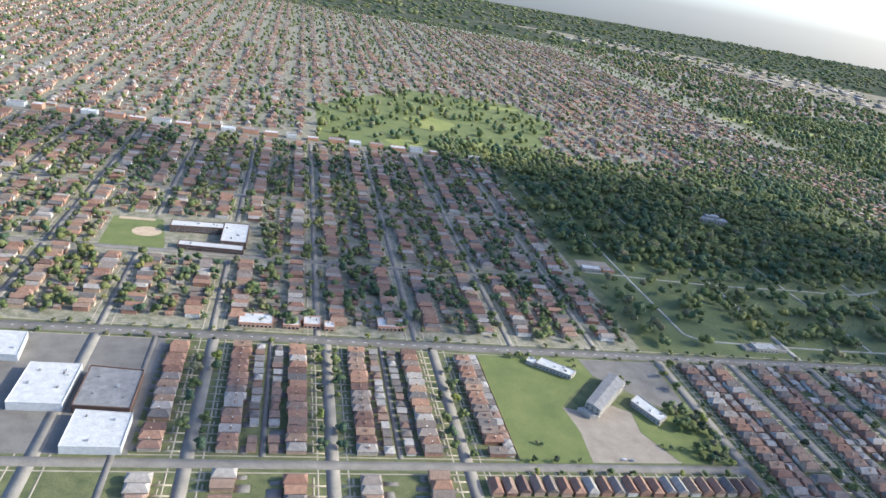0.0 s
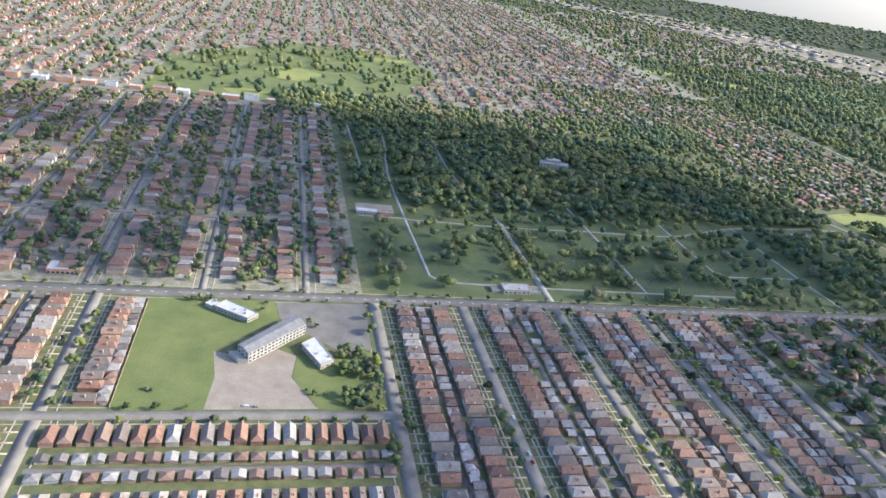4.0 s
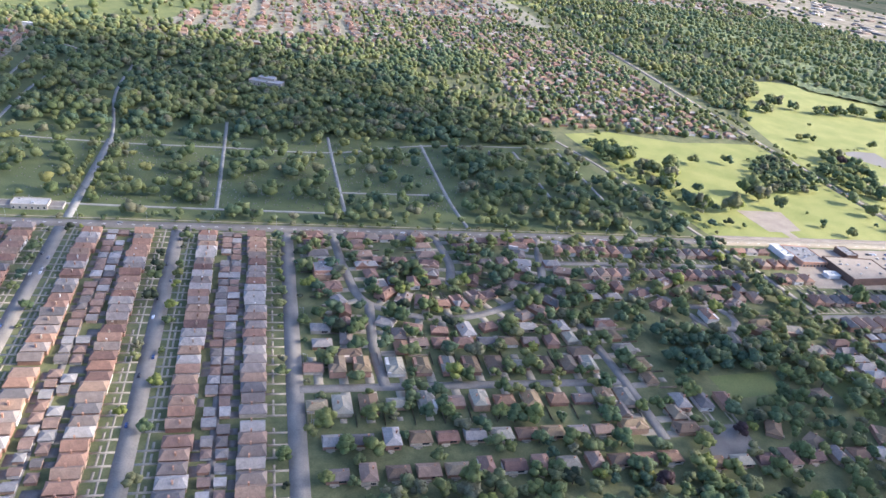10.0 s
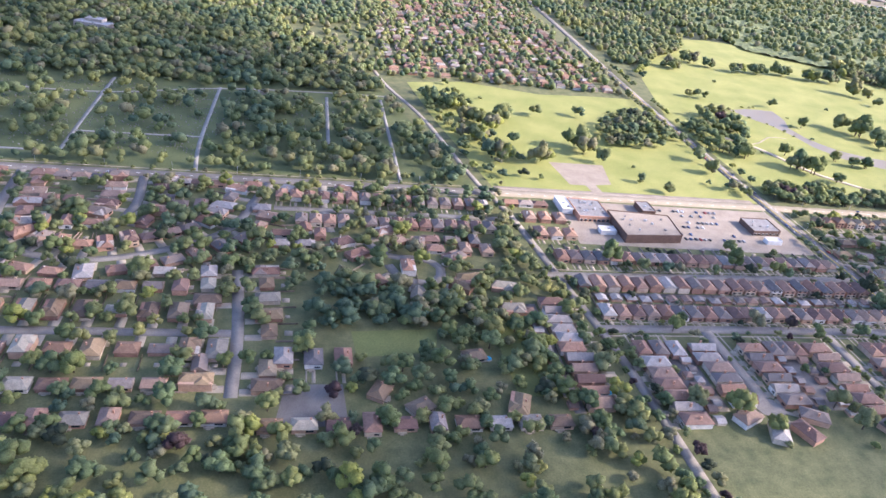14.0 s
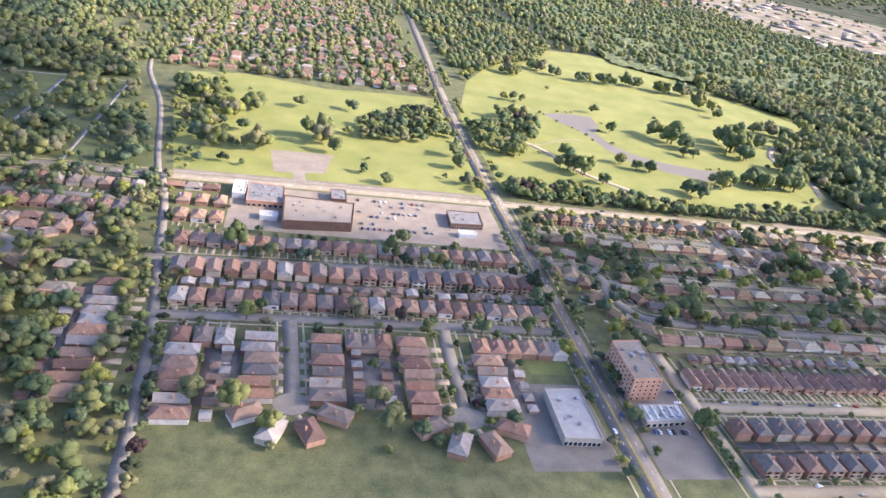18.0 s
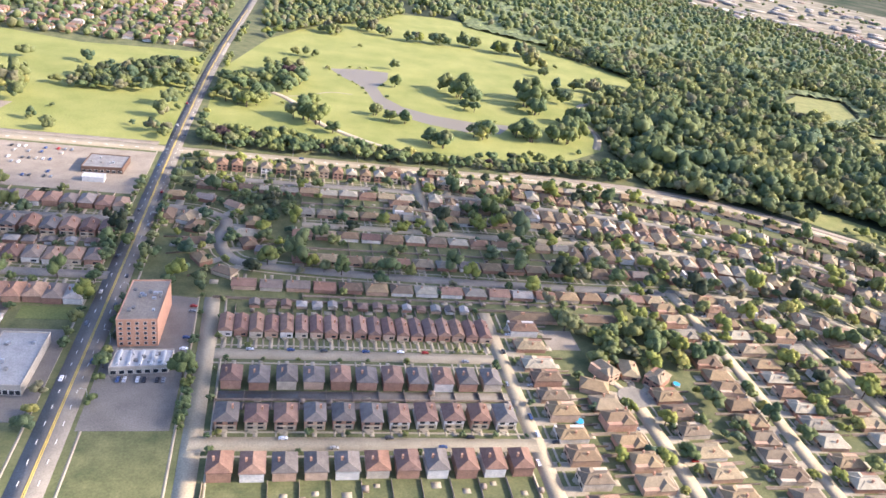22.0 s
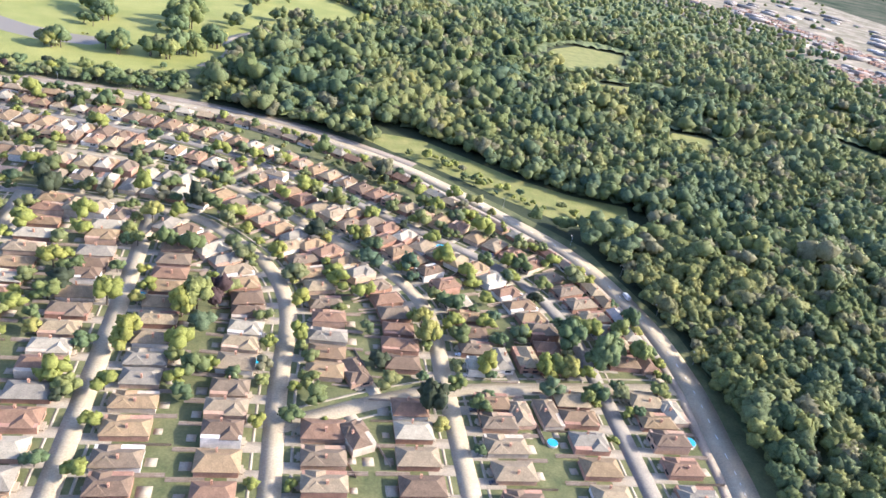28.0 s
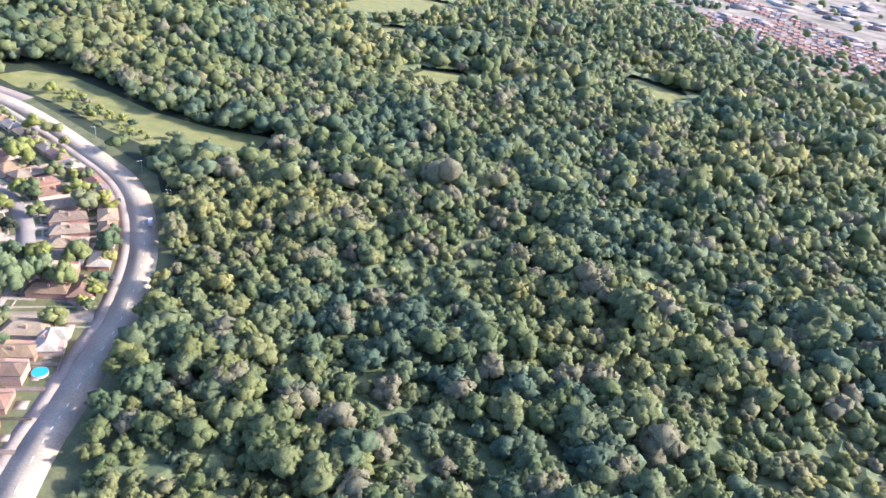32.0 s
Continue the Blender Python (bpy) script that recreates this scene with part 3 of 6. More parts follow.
# ---- houses ----
def gable(w, d, eave, rise, over=0.5, along="y", hip=0.0):
    """Roof shell over a w x d plan: ridge along y or x, hip: how far the ends slope in."""
    hw, hd = w / 2 + over, d / 2 + over
    if along == "x":
        hw, hd = d / 2 + over, w / 2 + over
    low, top = eave - 0.15, eave + rise
    v = [(-hw, -hd, low), (hw, -hd, low), (hw, hd, low), (-hw, hd, low), (0, -hd + hip, top), (0, hd - hip, top)]
    v += [(x, y, z - 0.28) for x, y, z in v[:4]]
    f = [(0, 4, 5, 3), (1, 2, 5, 4), (0, 1, 4), (2, 3, 5), (0, 6, 7, 1), (1, 7, 8, 2), (2, 8, 9, 3), (3, 9, 6, 0), (6, 9, 8, 7)]
    if along == "x":
        v = [(-y, x, z) for x, y, z in v]
    return v, f


def cross_roof(w, d, eave, rise):
    """A hipped roof along the depth with a hipped wing across the street end."""
    a = gable(w * 0.78, d, eave, rise, 0.5, "y", 4.2)
    b = gable(w, d * 0.44, eave, rise * 0.82, 0.5, "x", 3.4)
    av = [(x + w * 0.1, y, z) for x, y, z in a[0]]
    bv = [(x, y - d * 0.2, z) for x, y, z in b[0]]
    n = len(av)
    return av + bv, a[1] + [tuple(i + n for i in q) for q in b[1]]


HOUSE_KINDS = {}


def house_kind(key, w, d, eave, rise, roof, roof_mat, storeys=1, label="", chimney=True, porch=True):
    """The shared meshes of one kind of house; its front faces -y."""
    wall = box_mesh(key + "_wall", WALL, (-w / 2, w / 2, -d / 2, d / 2, 0, eave))
    top = poly_mesh(key + "_roof", *roof, roof_mat)
    parts = [("roof", top)]
    if chimney:
        parts.append(("chimney", box_mesh("chimney", BRICK_TAN, (w * 0.22, w * 0.22 + 0.9, 0.4, 1.3, eave, eave + rise + 0.7), (w * 0.22 - 0.1, w * 0.22 + 1.0, 0.3, 1.4, eave + rise + 0.55, eave + rise + 0.75))))
    if porch:
        parts.append(("porch", box_mesh("porch", CONCRETE, (-w * 0.35, w * 0.05, -d / 2 - 1.8, -d / 2, 0, 0.7), (-w * 0.25, -w * 0.08, -d / 2 - 2.8, -d / 2 - 1.8, 0, 0.35))))
    for s in range(storeys):
        z = 1.1 + 2.8 * s
        for x0, x1 in ((-w * 0.38, -w * 0.12), (w * 0.1, w * 0.36)) if storeys > 1 else ((w * 0.05, w * 0.36),):
            parts.append(("window", box_mesh("window", GLASS, (x0, x1, -d / 2 - 0.06, -d / 2 + 0.05, z, z + 1.3))))
    if key in ("fronted_house", "two_storey_house"):
        parts.append(("front", box_mesh("front", CONCRETE, (-w * 0.46, w * 0.46, -d / 2 - 0.04, -d / 2 + 0.02, 0.05, eave * 0.55), (-w * 0.30, w * 0.02, -d / 2 - 0.9, -d / 2, eave * 0.5, eave * 0.55))))
    HOUSE_KINDS[key] = (wall, parts, label, max(w, d) / 2)


house_kind("bungalow", 7.7, 15.5, 4.0, 2.9, gable(7.7, 15.5, 4.0, 2.9, 0.45, "y", 3.0), ROOF, 1, "brick bungalow with hipped shingle roof on narrow lot", porch=False)
house_kind("bungalow_gabled", 7.7, 14.5, 4.2, 3.1, gable(7.7, 14.5, 4.2, 3.1, 0.45, "y", 0.0), ROOF, 1, "brick bungalow with gabled shingle roof on narrow lot", porch=False)
house_kind("brick_house", 10.2, 15.5, 4.5, 2.8, gable(10.2, 15.5, 4.5, 2.8, 0.5, "y", 4.4), ROOF, 1, "square brick house with hipped shingle roof on a narrow lot")
house_kind("fronted_house", 10.0, 15.0, 5.6, 2.6, gable(10.0, 15.0, 5.6, 2.6, 0.5, "y", 0.5), ROOF, 2, "two storey brick house with gabled roof and pale front")
house_kind("terrace_house", 7.4, 17.0, 4.6, 2.4, gable(7.4, 17.0, 4.6, 2.4, 0.4, "y", 0.6), ROOF_RED, 1, "narrow brick house with brown gabled roof in a row")
house_kind("two_storey_house", 10.5, 13.0, 6.2, 3.0, gable(10.5, 13.0, 6.2, 3.0, 0.6, "y", 3.2), ROOF_MIXED, 2, "two storey pale brick house with brown or grey hipped roof")
house_kind("ranch_house", 12.2, 19.5, 3.5, 2.7, gable(12.2, 19.5, 3.5, 2.7, 0.6, "y", 5.0), ROOF_WARM, 1, "low deep brick ranch house with brown hipped roof")
house_kind("winged_house", 12.4, 20.0, 3.5, 2.6, cross_roof(12.4, 20.0, 3.5, 2.6), ROOF_WARM, 1, "low brick house with winged hipped roof")
house_kind("split_level_house", 12.0, 18.5, 5.4, 2.4, cross_roof(12.0, 18.5, 5.4, 2.4), ROOF_WARM, 2, "split level brick house with winged hipped roof")
house_kind("wide_house", 15.0, 10.6, 3.3, 2.4, gable(15.0, 10.6, 3.3, 2.4, 0.6, "x", 4.6), ROOF_WARM, 1, "low wide brick house with brown hipped roof")
house_kind("wide_gabled_house", 14.5, 10.0, 3.3, 2.4, gable(14.5, 10.0, 3.3, 2.4, 0.6, "x", 0.8), ROOF, 1, "low wide brick house with gabled shingle roof")
GARAGE_WALL = box_mesh("garage_wall", WALL, (-3.1, 3.1, -3.1, 3.1, 0, 2.6))
GARAGE_ROOF = poly_mesh("garage_roof", *gable(6.2, 6.2, 2.6, 1.3, 0.35, "y", 0.0), ROOF_PALE)
GARAGE_HIP = poly_mesh("garage_roof", *gable(6.2, 6.2, 2.6, 1.4, 0.35, "y", 3.0), ROOF_PALE)
GARAGE_DOOR = box_mesh("garage_door", PAINT_WHITE, (-2.2, 2.2, -3.16, -3.05, 0.05, 2.2))

TAKEN = []         # (x, y, radius) of all that stands


def clear_of(x, y, r, roads=True, margin=0.8):
    for a, b, q in TAKEN:
        if (a - x) ** 2 + (b - y) ** 2 < (q + r) ** 2:
            return False
    if roads:
        for line, half in ROADS:
            if ((line[:, 0] - x) ** 2 + (line[:, 1] - y) ** 2).min() < (half + r * 0.8 + margin) ** 2:
                return False
    return True


STUFF_PIECES = {}      # arrays of joined pieces by material


def near_path(x, y):
    """The stretch of the plan that passes nearest under the flight: things of their own there, joined pieces beyond."""
    return y < np.interp(x, [-100, 300, 700, 1250, 1600, 1800, 2360], [372, 385, 350, 400, 470, 400, 360])


def join_piece(me, m, mat):
    v = np.empty(len(me.vertices) * 3)
    me.vertices.foreach_get("co", v)
    v = v.reshape(-1, 3)
    r, t = m.to_3x3(), m.translation
    w = np.stack([v[:, 0] * r[k][0] + v[:, 1] * r[k][1] + v[:, 2] * r[k][2] + t[k] for k in range(3)], 1)
    store = STUFF_PIECES.setdefault(mat, [[], [], 0])
    store[0].append(w)
    store[1].extend([tuple(i + store[2] for i in q.vertices) for q in me.polygons])
    store[2] += len(w)


def house(kind, x, y, turn, group, size=(1, 1, 1)):
    wall, parts, label, _ = HOUSE_KINDS[kind]
    near = near_path(x, y)
    if not near and not near_path(x, y - 42):
        m = pose(x, y, 0, 0, 0, turn) @ Matrix.Diagonal((*size, 1))
        join_piece(wall, m, "wall")
        for name, me in parts:
            if name not in ("porch", "front"):
                join_piece(me, m, {"roof": "warm_roof" if x > 1590 else "roof", "chimney": "wall", "window": "glass"}[name])
        return None
    ob = tagged(new({"bungalow_gabled": "bungalow", "fronted_house": "brick_house", "winged_house": "ranch_house", "wide_gabled_house": "wide_house"}.get(kind, kind), wall), label, "house", group)
    for name, me in parts:
        if near or name == "roof":
            piece(name, me, ob)
    ob.matrix_basis = pose(x, y, 0, 0, 0, turn) @ Matrix.Diagonal((*size, 1))
    return ob


def garage(x, y, turn, group="garages along the alley"):
    if not near_path(x, y + 40):
        m = pose(x, y, 0, 0, 0, turn) @ Matrix.Diagonal((rng.uniform(1.15, 1.4), rng.uniform(0.95, 1.3), rng.uniform(0.95, 1.15), 1))
        join_piece(GARAGE_WALL, m, "wall")
        join_piece(GARAGE_ROOF if rng.random() < 0.6 else GARAGE_HIP, m, "garage_roof")
        return None
    ob = tagged(new("garage", GARAGE_WALL), "small detached garage with shingle roof beside the alley", "garage", group)
    piece("roof", GARAGE_ROOF if rng.random() < 0.6 else GARAGE_HIP, ob)
    piece("door", GARAGE_DOOR, ob)
    ob.matrix_basis = pose(x, y, 0, 0, 0, turn) @ Matrix.Diagonal((rng.uniform(0.9, 1.1), rng.uniform(0.85, 1.1), 1, 1))
    return ob


FRONT_WALKS, LOT_PAVING = [], []


def walkway(x0, x1, y0, y1, z=0.06):
    FRONT_WALKS.append(boxes([(x0, x1, y0, y1, 0.0, z)]))


def lot_column(street, side, y0, y1, pitch=10.5, group="bungalows along the street", garages=True):
    """Houses along a street that runs along y; side: +1 east, -1 west."""
    y = y0
    while y < y1:
        kind = "bungalow" if rng.random() < 0.65 else "bungalow_gabled"
        depth = 15.5 * rng.uniform(0.92, 1.06)
        x = street + side * (19.0 + depth / 2 + rng.uniform(-0.5, 0.5))
        house(kind, x, y, -90 * side if side < 0 else 90 * -1, group, (rng.uniform(1.1, 1.22), depth / 15.5, rng.uniform(0.95, 1.15)))
        TAKEN.append((x, y, 6.0))
        a, b = sorted((street + side * 5.4, street + side * 19.5))
        walkway(a, b, y - 3.7, y - 1.9)
        walkway(*sorted((street + side * 13.4, street + side * 14.9)), y - 1.9, y + rng.uniform(1.0, 7.0))
        if rng.random() < 0.75:
            LOT_PAVING.append(boxes([(*sorted((street + side * 35, street + side * rng.uniform(39, 47.4))), y - rng.uniform(2, 5), y + rng.uniform(2, 5), 0, 0.03)]))
        if garages and rng.random() < 0.93:
            garage(street + side * (43.6 + rng.uniform(-0.5, 0.6)), y + rng.uniform(-0.8, 0.8), 90 * side + 0)
        y += pitch * (1 if rng.random() < 0.96 else 1.5)


for st in (594.5, 493, 691):
    for side in (1, -1):
        lot_column(st, side, 262, 588)
lot_column(404, 1, 262, 588)
lot_column(787, -1, 262, 588)
for st in (53, 157):
    for side in (1, -1):
        lot_column(st, side, 438, 586, 10.3, garages=not (st == 157 and side > 0))
        if st < 100 or side < 0:
            lot_column(st, side, 330, 408, 10.4, garages=False)
for k in range(16):
    garage(195.0, 440 + 9.4 * k, 90)
lot_column(-50, 1, 438, 586, 10.3)
for side in (1, -1):
    lot_column(-50, side, 330, 408, 10.4, garages=False)
lot_column(-50, -1, 438, 586, 10.3, garages=False)
# a row that faces the cross street by the school, with a second row behind it
for k in range(21):
    x = 172 + 10.9 * k
    house("bungalow" if rng.random() < 0.5 else "bungalow_gabled", x, 398, 180, "bungalows facing the school", (1.05, 1.08, rng.uniform(0.95, 1.1)))
    garage(x + 1.5, 377, 0)
    house("bungalow", x, 336, 0, "bungalows facing the school", (1.05, 1.08, 1))
    garage(x + 1.0, 360, 180)
    walkway(x - 0.7, x + 0.7, 407, 417)
    TAKEN.extend([(x, 398, 6), (x, 336, 6)])
road("alley", [(165, 368.5), (400, 368.5)], 4.8, ASPHALT, "narrow dark asphalt alley between garages", 0.05)


def row(kind, x0, x1, y, turn, pitch, group, jitter=0.4, size=1.0, walks=None, skip=0.0, drive=2.4):
    n = max(1, round((x1 - x0) / pitch))
    for k in range(n + 1):
        if rng.random() < skip:
            continue
        x = x0 + (x1 - x0) * k / n
        pick = kind if isinstance(kind, str) else kind[int(rng.integers(len(kind)))]
        yy = y + rng.uniform(-jitter, jitter)
        house(pick, x, yy, turn, group, (size * rng.uniform(0.96, 1.04), size * rng.uniform(0.95, 1.06), rng.uniform(0.93, 1.08)))
        TAKEN.append((x, yy, HOUSE_KINDS[pick][3] * 0.75))
        if walks:
            walkway(x - drive / 2, x + drive / 2, *walks)
            walkway(x - 5.0, x - 3.9, *walks)


# between the slanting road and the arterial road
row("brick_house", 1290, 1556, 475, 0, 12.3, "houses behind the plaza", walks=(456, 467), drive=3.6)
row(("fronted_house", "fronted_house", "brick_house"), 1294, 1556, 431.5, 0, 12.3, "houses on the middle street", walks=(438, 446), drive=3.6)
row("brick_house", 1300, 1556, 392, 0, 12.0, "houses on the middle street", walks=(376, 385), drive=3.6)
LOT_PAVING.append(boxes([(1645, 1806, 245.5, 251.5, 0, 0.03), (1645, 1806, 253.5, 260.5, 0, 0.03)]))
row("brick_house", 1281, 1311, 548, 180, 12.0, "houses beside the plaza", walks=(556, 562))
row("brick_house", 1283, 1311, 516, 0, 12.0, "houses beside the plaza", walks=(500, 508))
LOT_PAVING.append(boxes([(1298, 1560, 400, 406, 0, 0.03), (1298, 1560, 417, 423, 0, 0.03)]))
for k in range(21):
    garage(1304 + 12.2 * k + rng.uniform(-1, 1), 412 + rng.uniform(-1.5, 1.5), 0)
for x0, x1 in ((1309, 1335), (1415, 1434), (1501, 1556)):
    row("brick_house", x0, x1, 346, 180, 11.6, "houses on the south street", walks=(355, 367))
for st, x, first, count in ((1377, 1357, 347, 6), (1377, 1397, 347, 6), (1478, 1453, 347, 7), (1478, 1502, 330, 5), (1292, 1313, 330, 6), (1284, 1257, 402, 11)):
    side = 1 if x > st else -1
    for k in range(count):
        y = first - 11.2 * k
        house("brick_house" if rng.random() < 0.6 else "bungalow_gabled", x + rng.uniform(-1.5, 1.5), y, 90 if side < 0 else -90, "houses on the short streets", (1.04 if rng.random() < 0.8 else 0.9, rng.uniform(1.15, 1.3), rng.uniform(0.95, 1.1)))
        if k > 0:
            garage(x + side * 19, y + rng.uniform(-1, 1), 90)
        a, b = sorted((st + side * 4, x - side * 10))
        walkway(a, b, y - 5.0, y + 0.5)
        TAKEN.append((x, y, 6))
LOT_PAVING.append(boxes([(1324, 1346, 284, 338, 0, 0.03), (1408, 1442, 284, 338, 0, 0.03), (1513, 1524, 284, 338, 0, 0.03), (1238, 1246, 284, 404, 0, 0.03)]))
for cx, cy in ((1377, 287), (1479, 278)):
    for a in (-155, -112, -68, -25):
        x, y = cx + 27 * math.cos(radians(a)), cy + 27 * math.sin(radians(a))
        house("brick_house", x, y, a - 90, "houses round the turning circles", (1.05, 1.15, 1.0))
        v, f = ribbon_arrays(np.array([(cx + 10 * math.cos(radians(a)), cy + 10 * math.sin(radians(a))), (cx + 19 * math.cos(radians(a)), cy + 19 * math.sin(radians(a)))]), 3.4, 0, 0.06)
        FRONT_WALKS.append((v, f))
        TAKEN.append((x, y, 7))
# east of the arterial road
row("terrace_house", 1645, 1804, 318, 0, 8.8, "terrace of narrow houses", walks=(298.5, 309))
for k in range(15):
    garage(1660 + 9.8 * k, 344.5, 180, "garages behind the terrace")
row("two_storey_house", 1652, 1797, 268, 180, 14.3, "two storey houses", walks=(275, 287))
row("two_storey_house", 1652, 1797, 237, 0, 14.3, "two storey houses", walks=(225.5, 231))
row("two_storey_house", 1652, 1797, 203, 180, 14.3, "two storey houses", walks=(210, 216))
row(("wide_house", "wide_gabled_house", "wide_house"), 1652, 1950, 367, 180, 17.6, "ranch houses along the fence", walks=(374, 383))
row(("wide_house", "wide_gabled_house", "wide_house"), 1690, 1955, 405, 0, 17.4, "ranch houses on the long street", walks=(390, 400))
row(("wide_house", "wide_gabled_house", "wide_house"), 1690, 1900, 443, 180, 17.4, "ranch houses on the long street", walks=(449, 459))
row(("wide_house", "wide_gabled_house"), 1692, 1780, 482, 0, 17.0, "ranch houses on the short street", walks=(467, 478))
row(("wide_house", "wide_gabled_house"), 1612, 1780, 523, 180, 16.6, "ranch houses on the north street", walks=(529, 539))
row("two_storey_house", 1608, 1786, 566, 0, 12.6, "houses backing on the avenue", size=0.85, walks=(547, 560))
row(("wide_house", "wide_gabled_house"), 1812, 1890, 483, 0, 17.0, "ranch houses on the short street", walks=(467, 478))


def along(pts, kinds, pitch, setback, group, sides=(1, -1), drive=True, radius=6.2):
    """Houses that face a curving street."""
    line = smooth_line(pts, 1.0)
    nrm = normals_of(line)
    for side in sides:
        k = 8.0
        while k < len(line) - 6:
            i = int(k)
            p = line[i] + nrm[i] * side * setback
            if clear_of(p[0], p[1], radius):
                to = -nrm[i] * side
                kind = kinds[int(rng.integers(len(kinds)))]
                house(kind, p[0], p[1], math.degrees(math.atan2(to[1], to[0])) + 90, group, (rng.uniform(0.86, 1.0), rng.uniform(0.84, 1.0), rng.uniform(0.93, 1.1)))
                TAKEN.append((p[0], p[1], radius))
                if setback > 15:
                    for e in (-1, 1):
                        j = min(max(int(i + e * pitch / 2), 0), len(line) - 1)
                        YARD_FENCES.append(ribbon_arrays(np.array([line[j] + nrm[j] * side * (setback + 4), line[j] + nrm[j] * side * (setback + 19)]), 0.18, 0, 1.3))
                    q = line[i] + nrm[i] * side * (setback + 12.5)
                    w = rng.uniform(1.6, 3.0)
                    FRONT_WALKS.append(boxes([(q[0] - w, q[0] + w, q[1] - w, q[1] + w, 0, 0.08)]))
                if drive:
                    a, b = line[i + 4] + nrm[i] * side * 4.4, line[i + 4] + nrm[i] * side * (setback - 4.5)
                    FRONT_WALKS.append(ribbon_arrays(np.array([a, b]), 6.4, 0, 0.06))
                if near_path(p[0], p[1]) and rng.random() < 0.22:
                    DRIVE_CARS.append((*(0.45 * a + 0.55 * b), math.degrees(math.atan2(to[1], to[0])))) if drive else None
                k += pitch
            else:
                k += 2.0


YARD_FENCES = []
DRIVE_CARS = []


def yard(x0, x1, pitch, y0, y1, keep=0.9, height=1.5):
    """Fences between back gardens, with a patio or a shed in some."""
    for x in np.arange(x0, x1, pitch):
        if rng.random() < keep:
            YARD_FENCES.append(ribbon_arrays(np.array([(x, y0), (x, y1)]), 0.2, 0, height * rng.uniform(0.8, 1.15)))
        if rng.random() < 0.6:
            w, q = rng.uniform(1.4, 2.6), rng.uniform(y0 + 3, y1 - 3)
            FRONT_WALKS.append(boxes([(x + pitch / 2 - w, x + pitch / 2 + w, q - w, q + w * 0.7, 0, 0.08)]))
        if rng.random() < 0.3:
            w, q = rng.uniform(0.9, 1.5), rng.uniform(y0 + 2, y1 - 2)
            YARD_FENCES.append(boxes([(x + 1.6 - w, x + 1.6 + w, q - w, q + w, 0, 1.9)]))


yard(1640, 1812, 8.8, 327.5, 343)
yard(1645, 1806, 14.3, 244.5, 261)
yard(1645, 1806, 14.3, 180, 196)
YARD_FENCES.append(ribbon_arrays(np.array([(1645, 252.5), (1806, 252.5)]), 0.2, 0, 1.6))
yard(1296, 1560, 12.2, 401, 422, 0.8)
yard(1288, 1560, 12.3, 484, 499, 0.9)
for y0, y1 in ((411, 436), (489, 516), (352, 361)):
    yard(1690, 1900, 17.4, y0, y1, 0.9)
    YARD_FENCES.append(ribbon_arrays(np.array([(1690, (y0 + y1) / 2), (1900, (y0 + y1) / 2)]), 0.2, 0, 1.5))
RANCH = ("ranch_house", "winged_house", "winged_house", "split_level_house", "ranch_house")
WIDE = ("wide_house", "wide_gabled_house", "wide_house")
for a in (160, 118, 78, 38):
    x, y = 1886 + 26 * math.cos(radians(a)), 256 + 26 * math.sin(radians(a))
    house("split_level_house" if a in (118, 38) else "ranch_house", x, y, a - 90, "houses round the turning circle", (0.92, 0.85, 1.1))
    FRONT_WALKS.append(ribbon_arrays(np.array([(1886 + 10 * math.cos(radians(a)), 256 + 10 * math.sin(radians(a))), (1886 + 18 * math.cos(radians(a)), 256 + 18 * math.sin(radians(a)))]), 5.0, 0, 0.06))
    TAKEN.append((x, y, 8))
for x in (1846, 1892):
    house("wide_house", x, 338, 180, "long low houses by the fence", (2.5, 0.9, 1.0))
    TAKEN.append((x, 338, 12))
along([(1811, 345), (1811, 290), (1812, 130)], ("split_level_house", "winged_house"), 14.0, 21.5, "houses on the side street", (1,), True, 6.8)
for pts in EAST[10:]:
    along(pts, RANCH, 14.2, 21.5, "ranch houses on the curving streets", radius=6.9)
along([(2010, 566), (2090, 550), (2150, 520), (2220, 470), (2290, 392), (2330, 340), (2346, 280), (2348, 220)], WIDE, 16.0, 0.5, "houses along the curving avenue", (1,), False)
along([(1810, 575), (2000, 566)], WIDE, 16.0, 0.5, "houses along the avenue", (1,), False)
row("brick_house", 1052, 1240, 567, 180, 12.2, "houses in two tidy rows", size=0.95, walks=(550, 558), skip=0.08)
row("brick_house", 1058, 1236, 521, 0, 12.2, "houses in two tidy rows", size=0.95, walks=(530, 540), skip=0.12)
row("brick_house", 1060, 1097, 334, 0, 18.0, "houses by the court", size=1.05, walks=(313, 325))
for x, y, a in ((1201, 435, 100), (1226, 424, 80), (1225, 394, 90), (1141, 289, 30), (1203, 290, -20), (1184, 338, 10), (1118, 303, 60)):
    house("winged_house" if x > 1200 else "wide_house", x, y, a, "houses under the trees")
    TAKEN.append((x, y, 7.5))
for pts in TREED:
    along(pts, RANCH + WIDE, 17.0, 20.0, "houses under the trees", radius=7.6)
along(EAST[9][:7], WIDE + RANCH[:1], 17.0, 19.0, "houses round the cul-de-sac", radius=7.4)
along([(800, 584), (1036, 584)], WIDE, 15.0, 0.5, "houses along the avenue", (1,), False)
along([(1262, 576), (1318, 576)], WIDE, 15.0, 0.5, "houses along the avenue", (1,), False)
for y in (282, 310, 340, 386, 412, 432, 500, 540):
    along([(800, y), (1046, y)], WIDE + ("brick_house",), 18.0, 0.0, "houses under the trees", (1,), False, 7.0)
for y in (275, 480, 496):
    along([(1046, y), (1236, y)], WIDE + ("brick_house",), 19.0, 0.0, "houses under the trees", (1,), False, 7.2)

